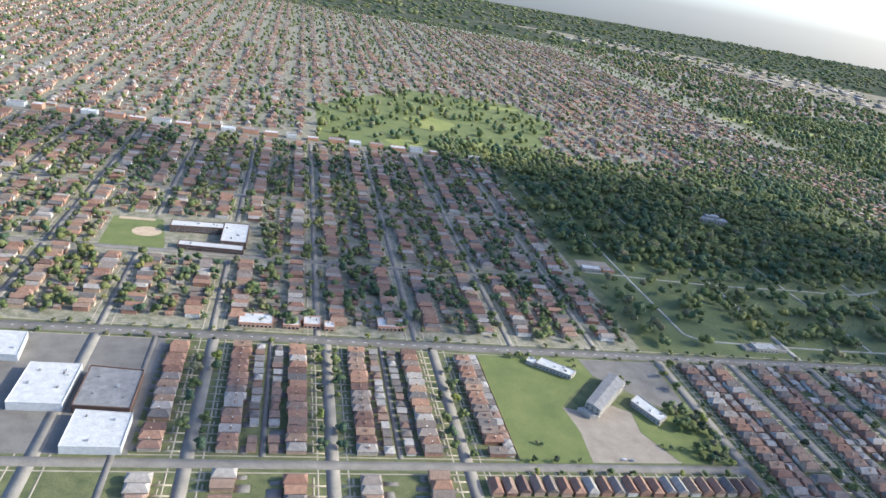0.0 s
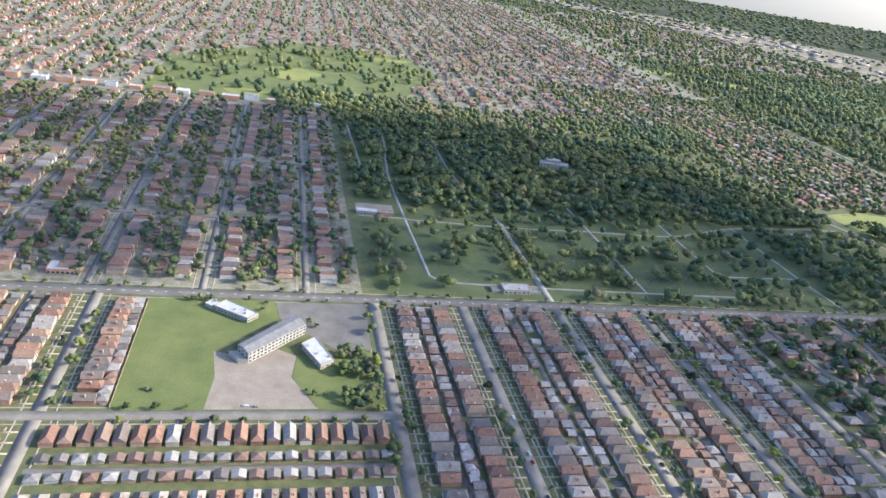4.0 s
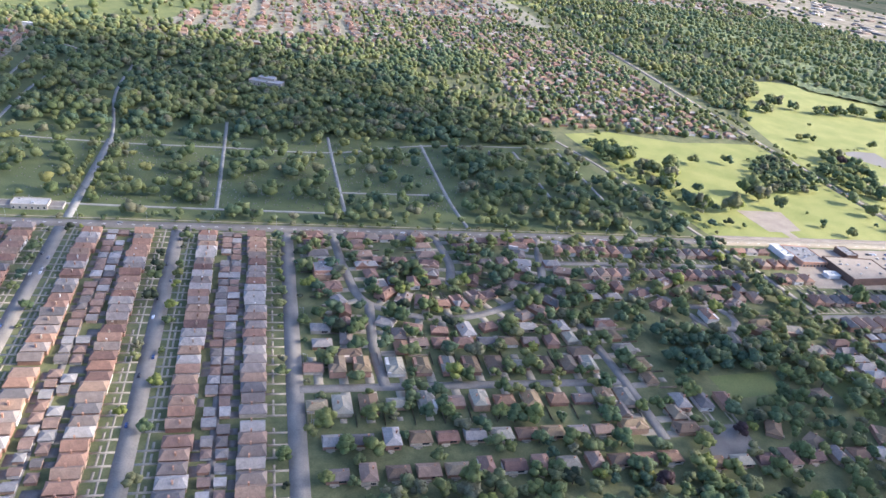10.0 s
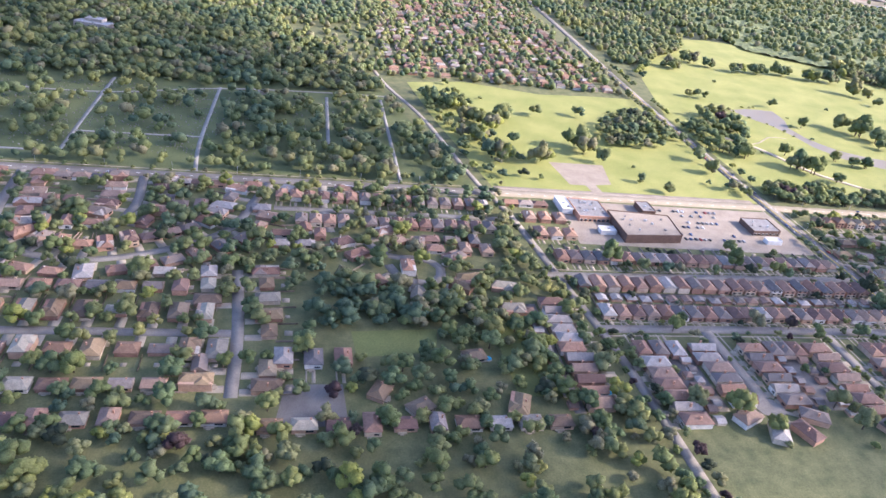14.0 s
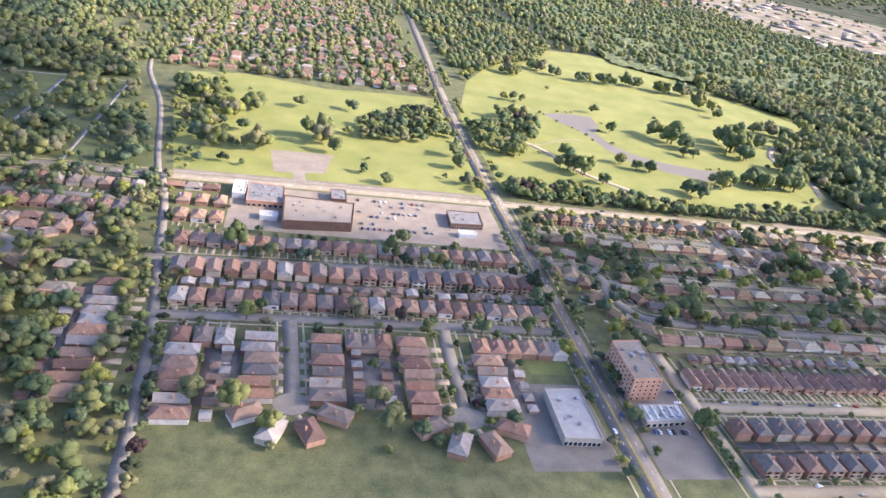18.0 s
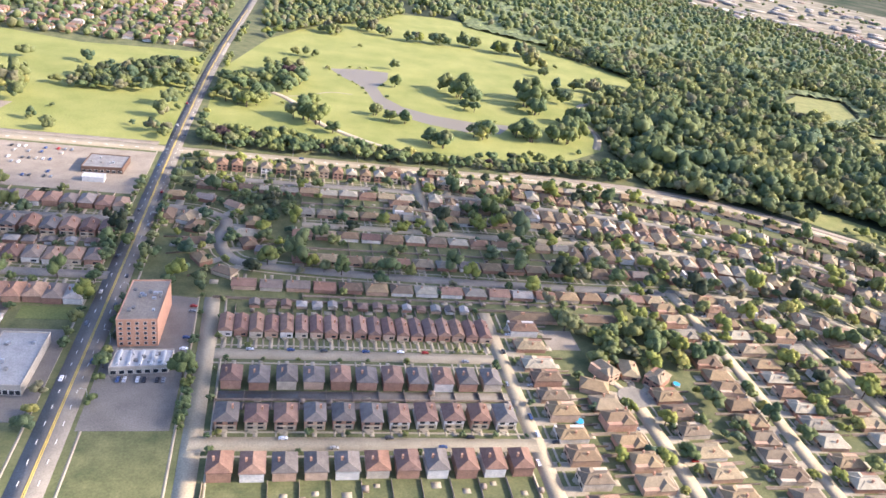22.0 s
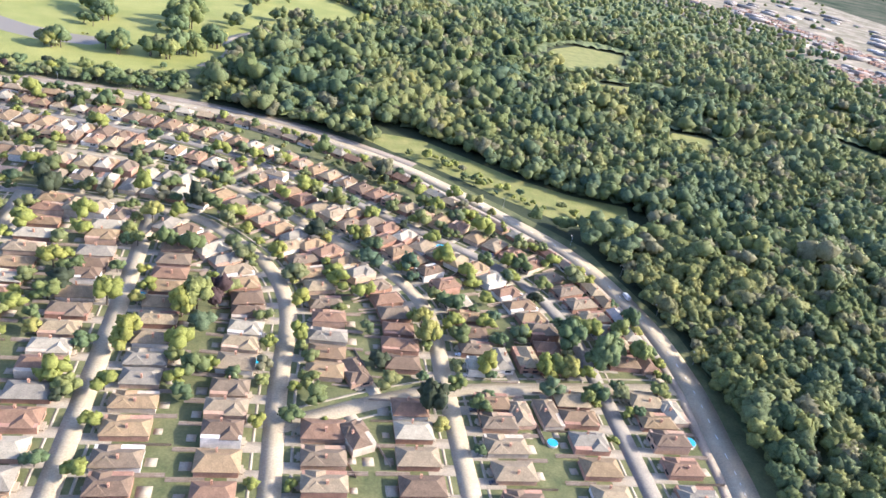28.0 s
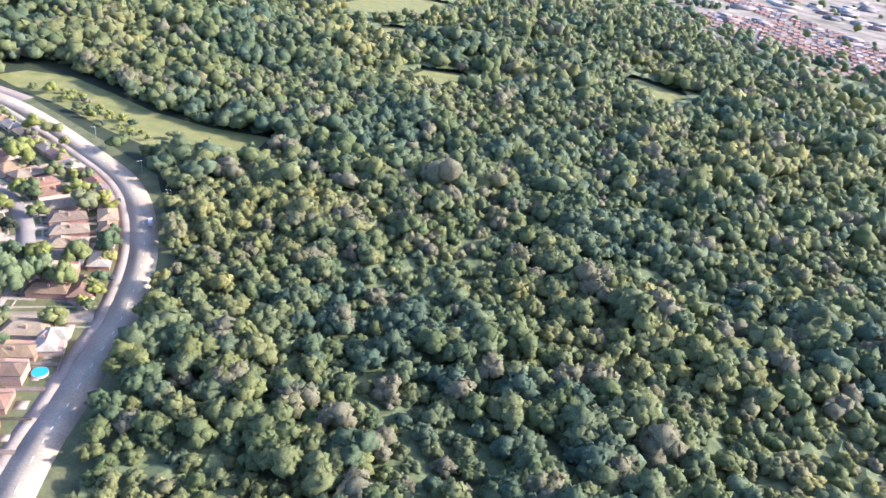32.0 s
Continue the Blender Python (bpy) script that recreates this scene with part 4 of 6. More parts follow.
# all that stands beyond the nearest stretch, joined
FAR_GARAGE = varied("far_garage_roof", PALE_ROOFS, True, 0.6)
FAR_WARM = varied("far_brown_roof", WARM_ROOFS, True, 0.6)
JOIN_MATS = {"wall": FAR_WALL, "warm_roof": FAR_WARM, "roof": FAR_ROOF, "glass": GLASS, "garage_roof": FAR_GARAGE}
block_root = None
for key, (vs, fs, n) in STUFF_PIECES.items():
    me = poly_mesh("house_" + key, np.concatenate(vs), fs, JOIN_MATS[key])
    if block_root is None:
        block_root = tagged(new("block_houses", me), "rows of brick bungalows and garages with brown and grey roofs", "houses", "", "stuff")
    else:
        piece({"roof": "roofs", "warm_roof": "brown_roofs", "glass": "windows", "garage_roof": "garage_roofs"}.get(key, key), me, block_root)

# houses north of the avenue, one mesh
def stuff_houses(name, places, label):
    """Many small houses as one mesh for the walls and one for the roofs."""
    wv, wf, rv, rf = [], [], [], []
    for x, y, turn, w, d, e, r, hip in places:
        c, s = math.cos(radians(turn)), math.sin(radians(turn))
        put = lambda v: [(x + c * a - s * b, y + s * a + c * b, z) for a, b, z in v]
        v, f = boxes([(-w / 2, w / 2, -d / 2, d / 2, 0, e)])
        wf += [tuple(i + len(wv) for i in q) for q in f]
        wv += put(v)
        v, f = gable(w, d, e, r, 0.4, "y", hip)
        rf += [tuple(i + len(rv) for i in q) for q in f]
        rv += put(v)
    root = tagged(new(name, poly_mesh(name, wv, wf, FAR_WALL)), label, "houses", "", "stuff")
    piece("roofs", poly_mesh("roofs", rv, rf, FAR_ROOF), root)


north = []
def north_column(st, y0, y1):
    for side in (1, -1):
        y = y0
        while y < y1:
            if abs(y - 786) > 14 and abs(y - 1000) > 14 and not (-215 < st + side * 20 < -25 and 770 < y < 900) and rng.random() < 0.93:
                north.append((st + side * (21 + rng.uniform(-1, 1)), y, 90, 7.6, rng.uniform(13, 17), rng.uniform(3.8, 5.5), rng.uniform(2.2, 3.2), rng.choice([0, 3.0])))
                if rng.random() < 0.8:
                    north.append((st + side * (42 + rng.uniform(-1, 1)), y + rng.uniform(-1, 1), 90, 6, 6, 2.6, 1.3, 0))
            y += 9.6
for st in NORTH_STREETS:
    north_column(st, 636, 1325)
stuff_houses("northern_houses", north, "rows of brick houses with brown and grey roofs")

far = []
for st in np.arange(-2600, 1500, 98):
    for side in (1, -1):
        for y in np.arange(1375, 4600, 14.5):
            x = st + side * 20 + rng.uniform(-5, 5) + 0.03 * (y - 1375) * math.sin(st / 500)
            y = y + rng.uniform(-4, 4)
            if inside(x, y, SUN_PARK) or y > 4500 - 0.25 * abs(x) or rng.random() < 0.2 or abs(y % 402 - 200) < 9 or (x > 900 and y < 1450):
                continue
            far.append((x, y, rng.choice([90, 90, 0]), rng.uniform(8, 11), rng.uniform(11, 17), rng.uniform(4, 6), 3, rng.choice([0, 3.0])))
            if y < 2700 and rng.random() < 0.7:
                far.append((x + side * rng.uniform(16, 20), y + rng.uniform(-2, 2), 90, 7, 7, 3, 1.5, rng.choice([0, 2.0])))
for gx in np.arange(1200, 1560, 26):
    for gy in np.arange(1000, 1760, 14.5):
        if rng.random() < 0.8:
            far.append((gx + rng.uniform(-2, 2), gy + rng.uniform(-2, 2), 90, 9, 14, 4, 2.5, 3.0))
for gx in np.arange(3080, 3700, 30):
    for gy in np.arange(900, 2300, 20):
        if gx > 3250 - 0.1 * (gy - 900) and (gy < 1420 or gx > 3560) and rng.random() < 0.8:
            far.append((gx, gy, 90, 10, 15, 4.5, 3, 2.0))
for st in np.arange(-2600, -500, 98):
    for side in (1, -1):
        for y in np.arange(630, 1330, 11):
            if rng.random() < 0.85:
                far.append((st + side * 20, y, 90, 8, 16, 4.5, 2.8, 2.0))
for k in range(1500):
    far.append((rng.uniform(1640, 2900), rng.uniform(2650, 4400), rng.choice([0, 90]), rng.uniform(9, 13), rng.uniform(12, 18), 4.5, 3, 2.0))
stuff_houses("distant_houses", far, "distant suburb of small houses among trees")
v, f = joined(YARD_FENCES)
tagged(new("yard_fences", tri_mesh("yard_fences", v, f, FENCE_WOOD)), "low wooden fences between back gardens", "fences", "", "stuff")
v, f = joined(LOT_PAVING)
tagged(new("yard_paving", tri_mesh("yard_paving", v, f, ASPHALT)), "grey paved back yards between houses and garages", "pavement", "", "stuff")
v, f = joined(FRONT_WALKS)
tagged(new("front_walks", tri_mesh("front_walks", v, f, CONCRETE)), "pale concrete front walks and driveways", "pavement", "", "stuff")


# ---- trees ----
def ico(sub):
    bm = bmesh.new()
    bmesh.ops.create_icosphere(bm, subdivisions=sub, radius=1.0)
    v = np.array([x.co[:] for x in bm.verts])
    f = np.array([[w.index for w in q.verts] for q in bm.faces])
    bm.free()
    return v, f


ICO1, ICO2 = ico(1), ico(2)


def lump(centre, radius, flat, seed, base=ICO2, rough=0.2):
    r = np.random.default_rng(seed)
    v = base[0] * (1 + r.uniform(-rough, rough, (len(base[0]), 1)))
    return v * (radius, radius, radius * flat) + centre, base[1]


def crown_arrays(seed, lumps, height, tufts, size=1.0, tuft=0.2, sides=4):
    """A crown of uneven boughs clad in small leafy tufts; its underside at z = 0, the widest part 1 across its radius."""
    r = np.random.default_rng(seed)
    arr, boughs = [], []
    for k in range(lumps):
        a, q = k * 2.4 + r.uniform(-0.5, 0.5), math.sqrt((k + 0.3) / lumps) * 0.62
        z, b = r.uniform(0.40, 0.72) * (1.05 - 0.55 * q), size * r.uniform(0.34, 0.5)
        c = np.array((q * math.cos(a), q * math.sin(a), height * z))
        boughs.append((c, b))
        arr.append(lump(c, b * 0.87, 0.85, seed * 31 + k, ICO1))
    tv, tf = [], []
    for k in range(tufts):
        c, b = boughs[k % lumps]
        d = r.normal(size=3)
        d[2] = abs(d[2]) * 0.9 - 0.25
        d /= np.linalg.norm(d)
        p = c + d * b * (0.82, 0.82, 0.78) * r.uniform(0.85, 1.18)
        u = np.cross(d, (0.31, 0.2, 0.93))
        u /= np.linalg.norm(u)
        w = np.cross(d, u)
        g = tuft * r.uniform(0.6, 1.3)
        n, t0 = len(tv), r.uniform(0, 6.283)
        for e in range(sides):
            h = t0 + e * 6.283 / sides
            tv.append(p + g * r.uniform(0.75, 1.25) * (math.cos(h) * u + math.sin(h) * w) - d * g * 0.35)
        tv.append(p + d * g * r.uniform(0.45, 0.8))
        tf += [(n + e, n + (e + 1) % sides, n + sides) for e in range(sides)]
    if tufts:
        arr.append((np.array(tv), np.array(tf)))
    return joined(arr)


CROWNS = [crown_arrays(s, 4, 1.7, 34, 1.15, 0.25, 3) for s in range(9)]
CROWN_MESH = {}
for tone, mat in (("leaf", LEAF), ("yellow", LEAF_YELLOW), ("dark", LEAF_DARK)):
    CROWN_MESH[tone] = [tri_mesh("crown", *crown_arrays(40 + s, 7, 1.7, 190, 1.0, 0.16, 3), mat) for s in range(5)]


def trunk_mesh(seed):
    r = np.random.default_rng(seed)
    bm = bmesh.new()
    bmesh.ops.create_cone(bm, cap_ends=True, segments=7, radius1=0.055, radius2=0.03, depth=1.0, matrix=Matrix.Translation((0, 0, 0.5)))
    for k in range(4):
        a = k * 1.57 + r.uniform(-0.4, 0.4)
        m = Matrix.Translation((0, 0, 0.62)) @ pose(0, 0, 0, 0, 42, math.degrees(a)) @ Matrix.Translation((0, 0, 0.3))
        bmesh.ops.create_cone(bm, cap_ends=True, segments=5, radius1=0.026, radius2=0.01, depth=0.6, matrix=m)
    me = bpy.data.meshes.new("trunk")
    bm.to_mesh(me)
    bm.free()
    me.materials.append(BARK)
    return me


TRUNKS = [trunk_mesh(s) for s in range(3)]
FAR_STREET_TREES = {"leaf": [], "yellow": [], "dark": []}


def tree(x, y, radius, tone="leaf", group="street trees", tall=1.0):
    """A broadleaf tree: trunk with limbs, and a crown of uneven clumps."""
    label = {"leaf": "leafy green broadleaf tree with rounded crown", "yellow": "yellow green broadleaf tree in the sun", "dark": "dark purple leaved ornamental tree"}[tone]
    if not (near_path(x, y + 20) or (x > 1585 and 600 < y < 900)) or rng.random() < {"suburb trees": 0.68, "street trees": 0.32}.get(group, 0.0):
        FAR_STREET_TREES[tone].append((x, y, radius, tall * rng.uniform(0.85, 1.1)))
        return None
    ob = tagged(new({"suburb trees": "garden_tree", "street trees": "street_tree", "school trees": "garden_tree", "avenue trees": "street_tree", "trees along the avenue": "street_tree"}.get(group, "park_tree"), TRUNKS[int(rng.integers(3))]), label, "tree", group)
    ob.matrix_basis = pose(x, y, 0, 0, 0, rng.uniform(0, 360)) @ Matrix.Diagonal((radius, radius * rng.uniform(0.9, 1.1), radius * tall * rng.uniform(0.85, 1.1), 1))
    c = piece("crown", CROWN_MESH[tone][int(rng.integers(5))], ob)
    c.location = (0, 0, 0.12)
    return ob


def pick_tone(yellow=0.06, dark=0.06):
    q = rng.random()
    return "yellow" if q < yellow else "dark" if q < yellow + dark else "leaf"


def roadside(pts, offset, gap, rmin, rmax, group="street trees", yellow=0.06, dark=0.06, miss=0.35):
    line = smooth_line(pts, 1.0)
    nrm = normals_of(line)
    for side in (1, -1):
        k = rng.uniform(0, gap)
        while k < len(line) - 1:
            i = int(k)
            p = line[i] + nrm[i] * side * offset
            r = rng.uniform(rmin, rmax)
            if rng.random() > miss:
                tree(p[0] + rng.uniform(-0.6, 0.6), p[1], r, pick_tone(yellow, dark), group)
            k += gap * rng.uniform(0.7, 1.4)


for x in MID_STREETS:
    roadside([(x, 270), (x, 590)], 8.2, 18, 2.4, 7.2, dark=0.12, miss=0.34)
for x in (-50, 53, 157):
    roadside([(x, 430), (x, 590)], 7.4, 17, 3.2, 8.0, dark=0.1, miss=0.3)
roadside([(190, 422), (400, 422)], 7.0, 22, 2.4, 4.2)
for pts in EAST[1:5]:
    roadside(pts, 6.5, 26, 2.0, 3.6, dark=0.25, miss=0.5)
for pts in EAST[10:]:
    roadside(pts, 7.6, 27, 3.6, 7.6, yellow=0.38, miss=0.3)
roadside(EAST[9], 6.8, 22, 2.4, 5.0, yellow=0.15, miss=0.5)
roadside([(1700, 463), (2010, 449)], 6.8, 20, 2.4, 5.0, yellow=0.1, miss=0.5)
for pts in EAST[5:9]:
    roadside(pts, 6.2, 21, 1.6, 3.0, miss=0.4)
roadside([(1600, 586), (1980, 583)], 3, 17, 2.6, 4.6, miss=0.4)
roadside([(420, 602), (1240, 602)], 9.5, 15, 2.0, 4.0, group="avenue trees", miss=0.25)
roadside([(-300, 602), (400, 602)], 9.5, 16, 2.0, 4.0, group="avenue trees", miss=0.35)
roadside([(1574, 230), (1574, 560)], 12, 12, 3.0, 6.0, miss=0.25)


def scatter_trees(outline, count, rmin, rmax, group, gap=0.7, yellow=0.05, dark=0.05, avoid=(), fit=0.6):
    xs, ys = [p[0] for p in outline], [p[1] for p in outline]
    done, tries, here = 0, 0, []
    while done < count and tries < count * 30:
        tries += 1
        x, y = rng.uniform(min(xs), max(xs)), rng.uniform(min(ys), max(ys))
        r = rng.uniform(rmin, rmax)
        if not inside(x, y, outline) or any(inside(x, y, a) for a in avoid) or any((x - a) ** 2 + (y - b) ** 2 < (gap * (r + q)) ** 2 for a, b, q in here) or not clear_of(x, y, r * fit, margin=0.0):
            continue
        tree(x, y, r, pick_tone(yellow, dark), group)
        here.append((x, y, r))
        done += 1


# the large single trees
for tone, places in (("yellow", ((2148, 267, 6.5), (2148, 234, 6.5), (2216, 252, 7.5), (2217, 235, 7.5), (2245, 212, 7), (2190, 350, 6.5), (2135, 400, 7.5))), ("dark", ((2210, 181, 9), (2242, 396, 5.5))),
                     ("leaf", ((1323, 290, 9), (1345, 278, 11), (1366, 265, 8), (1425, 286, 8), (1432, 266, 9), (1470, 262, 6), (1448, 262, 7), (1505, 272, 6), (2094, 255, 11), (2308, 253, 7), (2326, 232, 8.5), (2351, 263, 7.5), (2311, 220, 8.5), (2285, 214, 7.5), (2226, 198, 6), (2235, 181, 6), (2302, 192, 6)))):
    for x, y, r in places:
        tree(x, y, r, tone, "garden trees", rng.uniform(1.2, 1.45))
        TAKEN.append((x, y, r * 0.6))
for group, yellow, dark, places in (
    ("street trees", 0.15, 0.05, ((1666, 397, 7.6), (1686, 404, 10.5), (1697, 395, 5.1), (1705, 390, 5.1), (1717, 387, 8.1), (1751, 391, 8.9), (1766, 388, 5.1), (1799, 398, 9.3), (1812, 387, 7.6), (1850, 397, 9.8), (1882, 395, 10.5), (1586, 395, 6.0), (1609, 373, 8.1), (1621, 411, 3.4), (1626, 396, 3.4), (1627, 269, 8.5), (1561, 344, 7.2), (1571, 414, 6.0))),
    ("suburb trees", 0.18, 0.08, ((1620, 510, 8.1), (1661, 443, 7.6), (1684, 460, 8.1), (1616, 432, 5.5), (1805, 479, 10.5), (1799, 456, 6.8), (1850, 498, 10.5), (1855, 475, 8.5), (1868, 460, 10.5), (1937, 452, 5.1), (1878, 449, 4.2), (1932, 467, 5.5), (1827, 547, 10.2), (1836, 585, 6.8), (1873, 538, 6.8), (1854, 535, 7.2), (1926, 554, 8.9), (1950, 547, 7.2), (1967, 546, 8.1), (1984, 547, 8.9), (2014, 547, 9.3), (1647, 456, 3.8), (1703, 436, 7.2))),
    ("street trees", 0.0, 0.3, ((1330, 467, 8.9), (1358, 458, 6.0), (1381, 458, 5.1), (1392, 454, 4.2), (1346, 462, 3.4), (1418, 377, 6.4), (1355, 379, 4.2), (1346, 371, 5.1), (1449, 376, 4.2), (1466, 363, 4.2), (1506, 366, 5.1), (1495, 371, 2.5), (1472, 374, 3.0), (1540, 367, 5.1), (1450, 467, 7.2), (1463, 456, 5.1), (1486, 454, 6.0), (1497, 451, 4.7))),
    ("garden trees", 0.0, 0.3, ((1427, 455, 3.8), (1465, 496, 6.0), (1551, 451, 3.4), (1520, 458, 3.0), (1563, 431, 6.0), (1559, 412, 5.1), (1483, 300, 4.2), (1473, 301, 3.4), (1466, 278, 4.2), (1441, 320, 3.4), (1435, 279, 5.1), (1490, 271, 3.8), (1478, 261, 2.5), (1373, 335, 2.5), (1516, 361, 2.5), (1528, 361, 2.5), (1440, 362, 2.5))),
    ("garden trees", 0.3, 0.15, ((1987, 375, 10.5), (2023, 374, 7.6), (2044, 386, 9.8), (2011, 388, 6.8), (2079, 378, 8.5), (2055, 353, 8.5), (2052, 322, 5.1), (2172, 396, 8.1), (2209, 447, 8.5), (2101, 355, 6.4), (2069, 318, 8.1), (2049, 258, 8.9), (2019, 240, 4.7), (1964, 236, 6.4), (1934, 299, 7.2), (1944, 293, 7.2), (1956, 298, 6.8), (1917, 300, 8.5), (1929, 262, 3.0), (1934, 256, 5.5), (2066, 227, 8.5), (2087, 251, 9.3), (2103, 261, 9.8), (2134, 318, 6.8))),
    ("garden trees", 0.45, 0.1, ((2164, 401, 6.0), (2183, 350, 6.8), (2166, 488, 10.5), (2212, 461, 10.5), (2248, 405, 8.1), (2278, 370, 10.5), (2212, 257, 4.7), (2219, 236, 7.2), (2279, 212, 6.8), (2292, 211, 7.2), (2300, 237, 10.2), (2318, 222, 10.2), (2338, 251, 7.6), (2338, 224, 8.5), (2295, 189, 4.7))),
):
    for x, y, r in places:
        if x < 1570 and y > 350:
            r *= 1.35
        tree(x, y, r, pick_tone(yellow, dark), group.replace("suburb", "garden"), rng.uniform(1.3, 1.55))
        TAKEN.append((x, y, r * 0.7))
roadside([(1576, 625), (1582, 1000), (1592, 1190)], 15, 15, 4.2, 7.5, "park trees", 0.08, 0.0, 0.3)
scatter_trees([(365, 430), (396, 430), (396, 508), (365, 508)], 24, 4.0, 7.5, "school trees", 0.4)
for x, y, r in ((343, 447, 3), (352, 446, 2.6), (338, 452, 2.2), (222, 452, 2.4), (226, 450, 2.2), (300, 574, 3), (342, 553, 4), (348, 547, 3.2), (244, 588, 4.5), (255, 588, 4), (233, 588, 3.6), (303, 586, 3.0)):
    tree(x, y, r, "leaf", "school trees")
scatter_trees([(800, 200), (800, 590), (1255, 590), (1285, 200)], 720, 4.4, 9.6, "suburb trees", 0.38, 0.05, 0.03, (COURT_GREEN,), 0.16)
scatter_trees([(1100, 368), (1100, 420), (1215, 425), (1215, 372)], 30, 6.0, 10.5, "suburb trees", 0.4, 0.03, 0.03, (), 0.2)
for y in np.arange(234, 280, 5.5):
    tree(1631 + rng.uniform(-0.8, 0.8), y, rng.uniform(3.0, 4.4), "leaf", "hedge trees by the restaurant", 1.1)
scatter_trees([(1625, 230), (1625, 560), (1640, 560), (1640, 360)], 14, 3, 5, "suburb trees", 0.5)
scatter_trees([(1588, 345), (1588, 590), (1700, 590), (1700, 480), (1690, 410), (1630, 360)], 42, 4.0, 8.0, "suburb trees", 0.55, 0.12)
scatter_trees([(1700, 360), (1700, 580), (1990, 560), (1990, 360)], 45, 3.0, 7.0, "suburb trees", 0.55, 0.12)
roadside([(1800, 584), (1990, 578), (2080, 556), (2150, 526), (2222, 472), (2290, 394), (2330, 340), (2348, 280), (2350, 210)], 2.0, 15, 3.6, 6.8, "trees along the avenue", 0.42, 0.05, 0.3)
roadside([(1810, 556), (2000, 546), (2080, 530), (2146, 500), (2212, 450), (2275, 378), (2314, 330)], 2.0, 13, 2.8, 5.4, "garden trees", 0.3, 0.05, 0.3)
scatter_trees([(1640, 405), (1640, 520), (1690, 520), (1690, 405)], 22, 3.5, 6.0, "suburb trees", 0.5)
scatter_trees([(1870, 288), (1872, 328), (1950, 332), (1945, 285)], 30, 4.5, 9.0, "suburb trees", 0.42)
scatter_trees([(1850, 190), (1850, 290), (1945, 290), (1945, 190)], 14, 3.2, 5.5, "suburb trees", 0.6)
scatter_trees([(1830, 330), (1830, 560), (2330, 420), (2330, 180), (1980, 180)], 190, 4.4, 10.0, "suburb trees", 0.58, 0.32, 0.04, (), 0.4)
scatter_trees([(1265, 240), (1262, 560), (1320, 560), (1320, 500), (1560, 500), (1560, 320), (1500, 320), (1500, 240)], 60, 2.6, 5.0, "suburb trees", 0.5, 0.03, 0.2)
roadside(EAST[0], 6.0, 12, 3.2, 6.6, dark=0.2, miss=0.22)
scatter_trees([(2236, 522), (2272, 492), (2312, 450), (2360, 410), (2390, 415), (2330, 458), (2285, 508), (2246, 540)], 30, 2.6, 6.5, "meadow trees", 0.8, 0.6, 0.0)
GROVE = [(1428, 768), (1468, 848), (1528, 896), (1564, 900), (1556, 790), (1508, 760), (1454, 754)]
scatter_trees(GROVE, 80, 6.0, 10.0, "park grove", 0.4)
scatter_trees([(1600, 726), (1598, 850), (1648, 920), (1702, 928), (1688, 832), (1654, 764)], 46, 7, 12, "park grove", 0.4)
scatter_trees([(1590, 618), (1590, 650), (1640, 668), (1760, 640), (2040, 650), (2040, 612)], 140, 5.5, 9.5, "trees along the avenue", 0.45)
PARK_CLUMPS = [(1887, 906, 7, 3, 12), (1902, 880, 9, 4, 13), (1914, 858, 7, 3, 12), (1896, 828, 4, 2, 9), (1912, 820, 4, 1, 8), (2005, 908, 10, 5, 14), (2002, 872, 12, 6, 15), (1999, 838, 10, 5, 13), (2059, 905, 10, 4, 10), (2056, 930, 7, 2, 9),
               (2071, 1120, 8, 4, 12), (2086, 1104, 6, 2, 9), (2077, 1055, 5, 2, 9), (1706, 772, 3, 1, 10), (1689, 722, 9, 5, 11), (1705, 712, 6, 3, 11)]
PARK_CLUMPS += [(1721, 687, 3, 2, 9), (1681, 1014, 2, 1, 8), (1697, 1014, 2, 1, 8), (1709, 1010, 2, 1, 8), (1825, 994, 2, 1, 8), (1814, 900, 3, 2, 8), (1776, 764, 5, 3, 8), (1788, 748, 4, 2, 8), (1812, 744, 5, 3, 8), (2044, 802, 12, 6, 11),
                (2020, 755, 13, 7, 12), (1997, 731, 12, 6, 11), (2111, 990, 9, 4, 9), (2144, 992, 9, 4, 9), (2074, 978, 5, 2, 9), (1948, 740, 12, 6, 10)]
PARK_CLUMPS += [(1955, 722, 10, 5, 10), (1898, 718, 12, 6, 10), (1834, 678, 14, 6, 10), (1552, 728, 4, 2, 9), (1548, 690, 3, 2, 8), (1551, 644, 3, 2, 8), (1463, 626, 4, 2, 7), (1442, 652, 3, 1, 7), (1374, 856, 4, 2, 10), (1318, 826, 12, 6, 11),
                (1300, 784, 10, 5, 10), (1317, 742, 3, 1, 9), (1393, 745, 10, 5, 11), (1402, 726, 8, 4, 10), (1332, 692, 14, 7, 10), (1411, 702, 3, 2, 8)]
PARK_CLUMPS += [(1264, 750, 14, 8, 10), (1439, 866, 4, 2, 8), (1275, 810, 12, 6, 10), (1281, 690, 14, 8, 10), (1250, 860, 22, 12, 10), (2235, 1050, 6, 2, 9), (2155, 1016, 10, 3, 9), (1809, 1262, 16, 8, 10), (1835, 1231, 10, 6, 9),
                (1885, 1213, 14, 9, 9), (1929, 1214, 14, 9, 9), (1988, 1220, 18, 10, 10), (2039, 1202, 14, 9, 10), (2085, 1202, 12, 8, 11), (2171, 1270, 20, 8, 10), (1740, 1200, 16, 7, 10)]
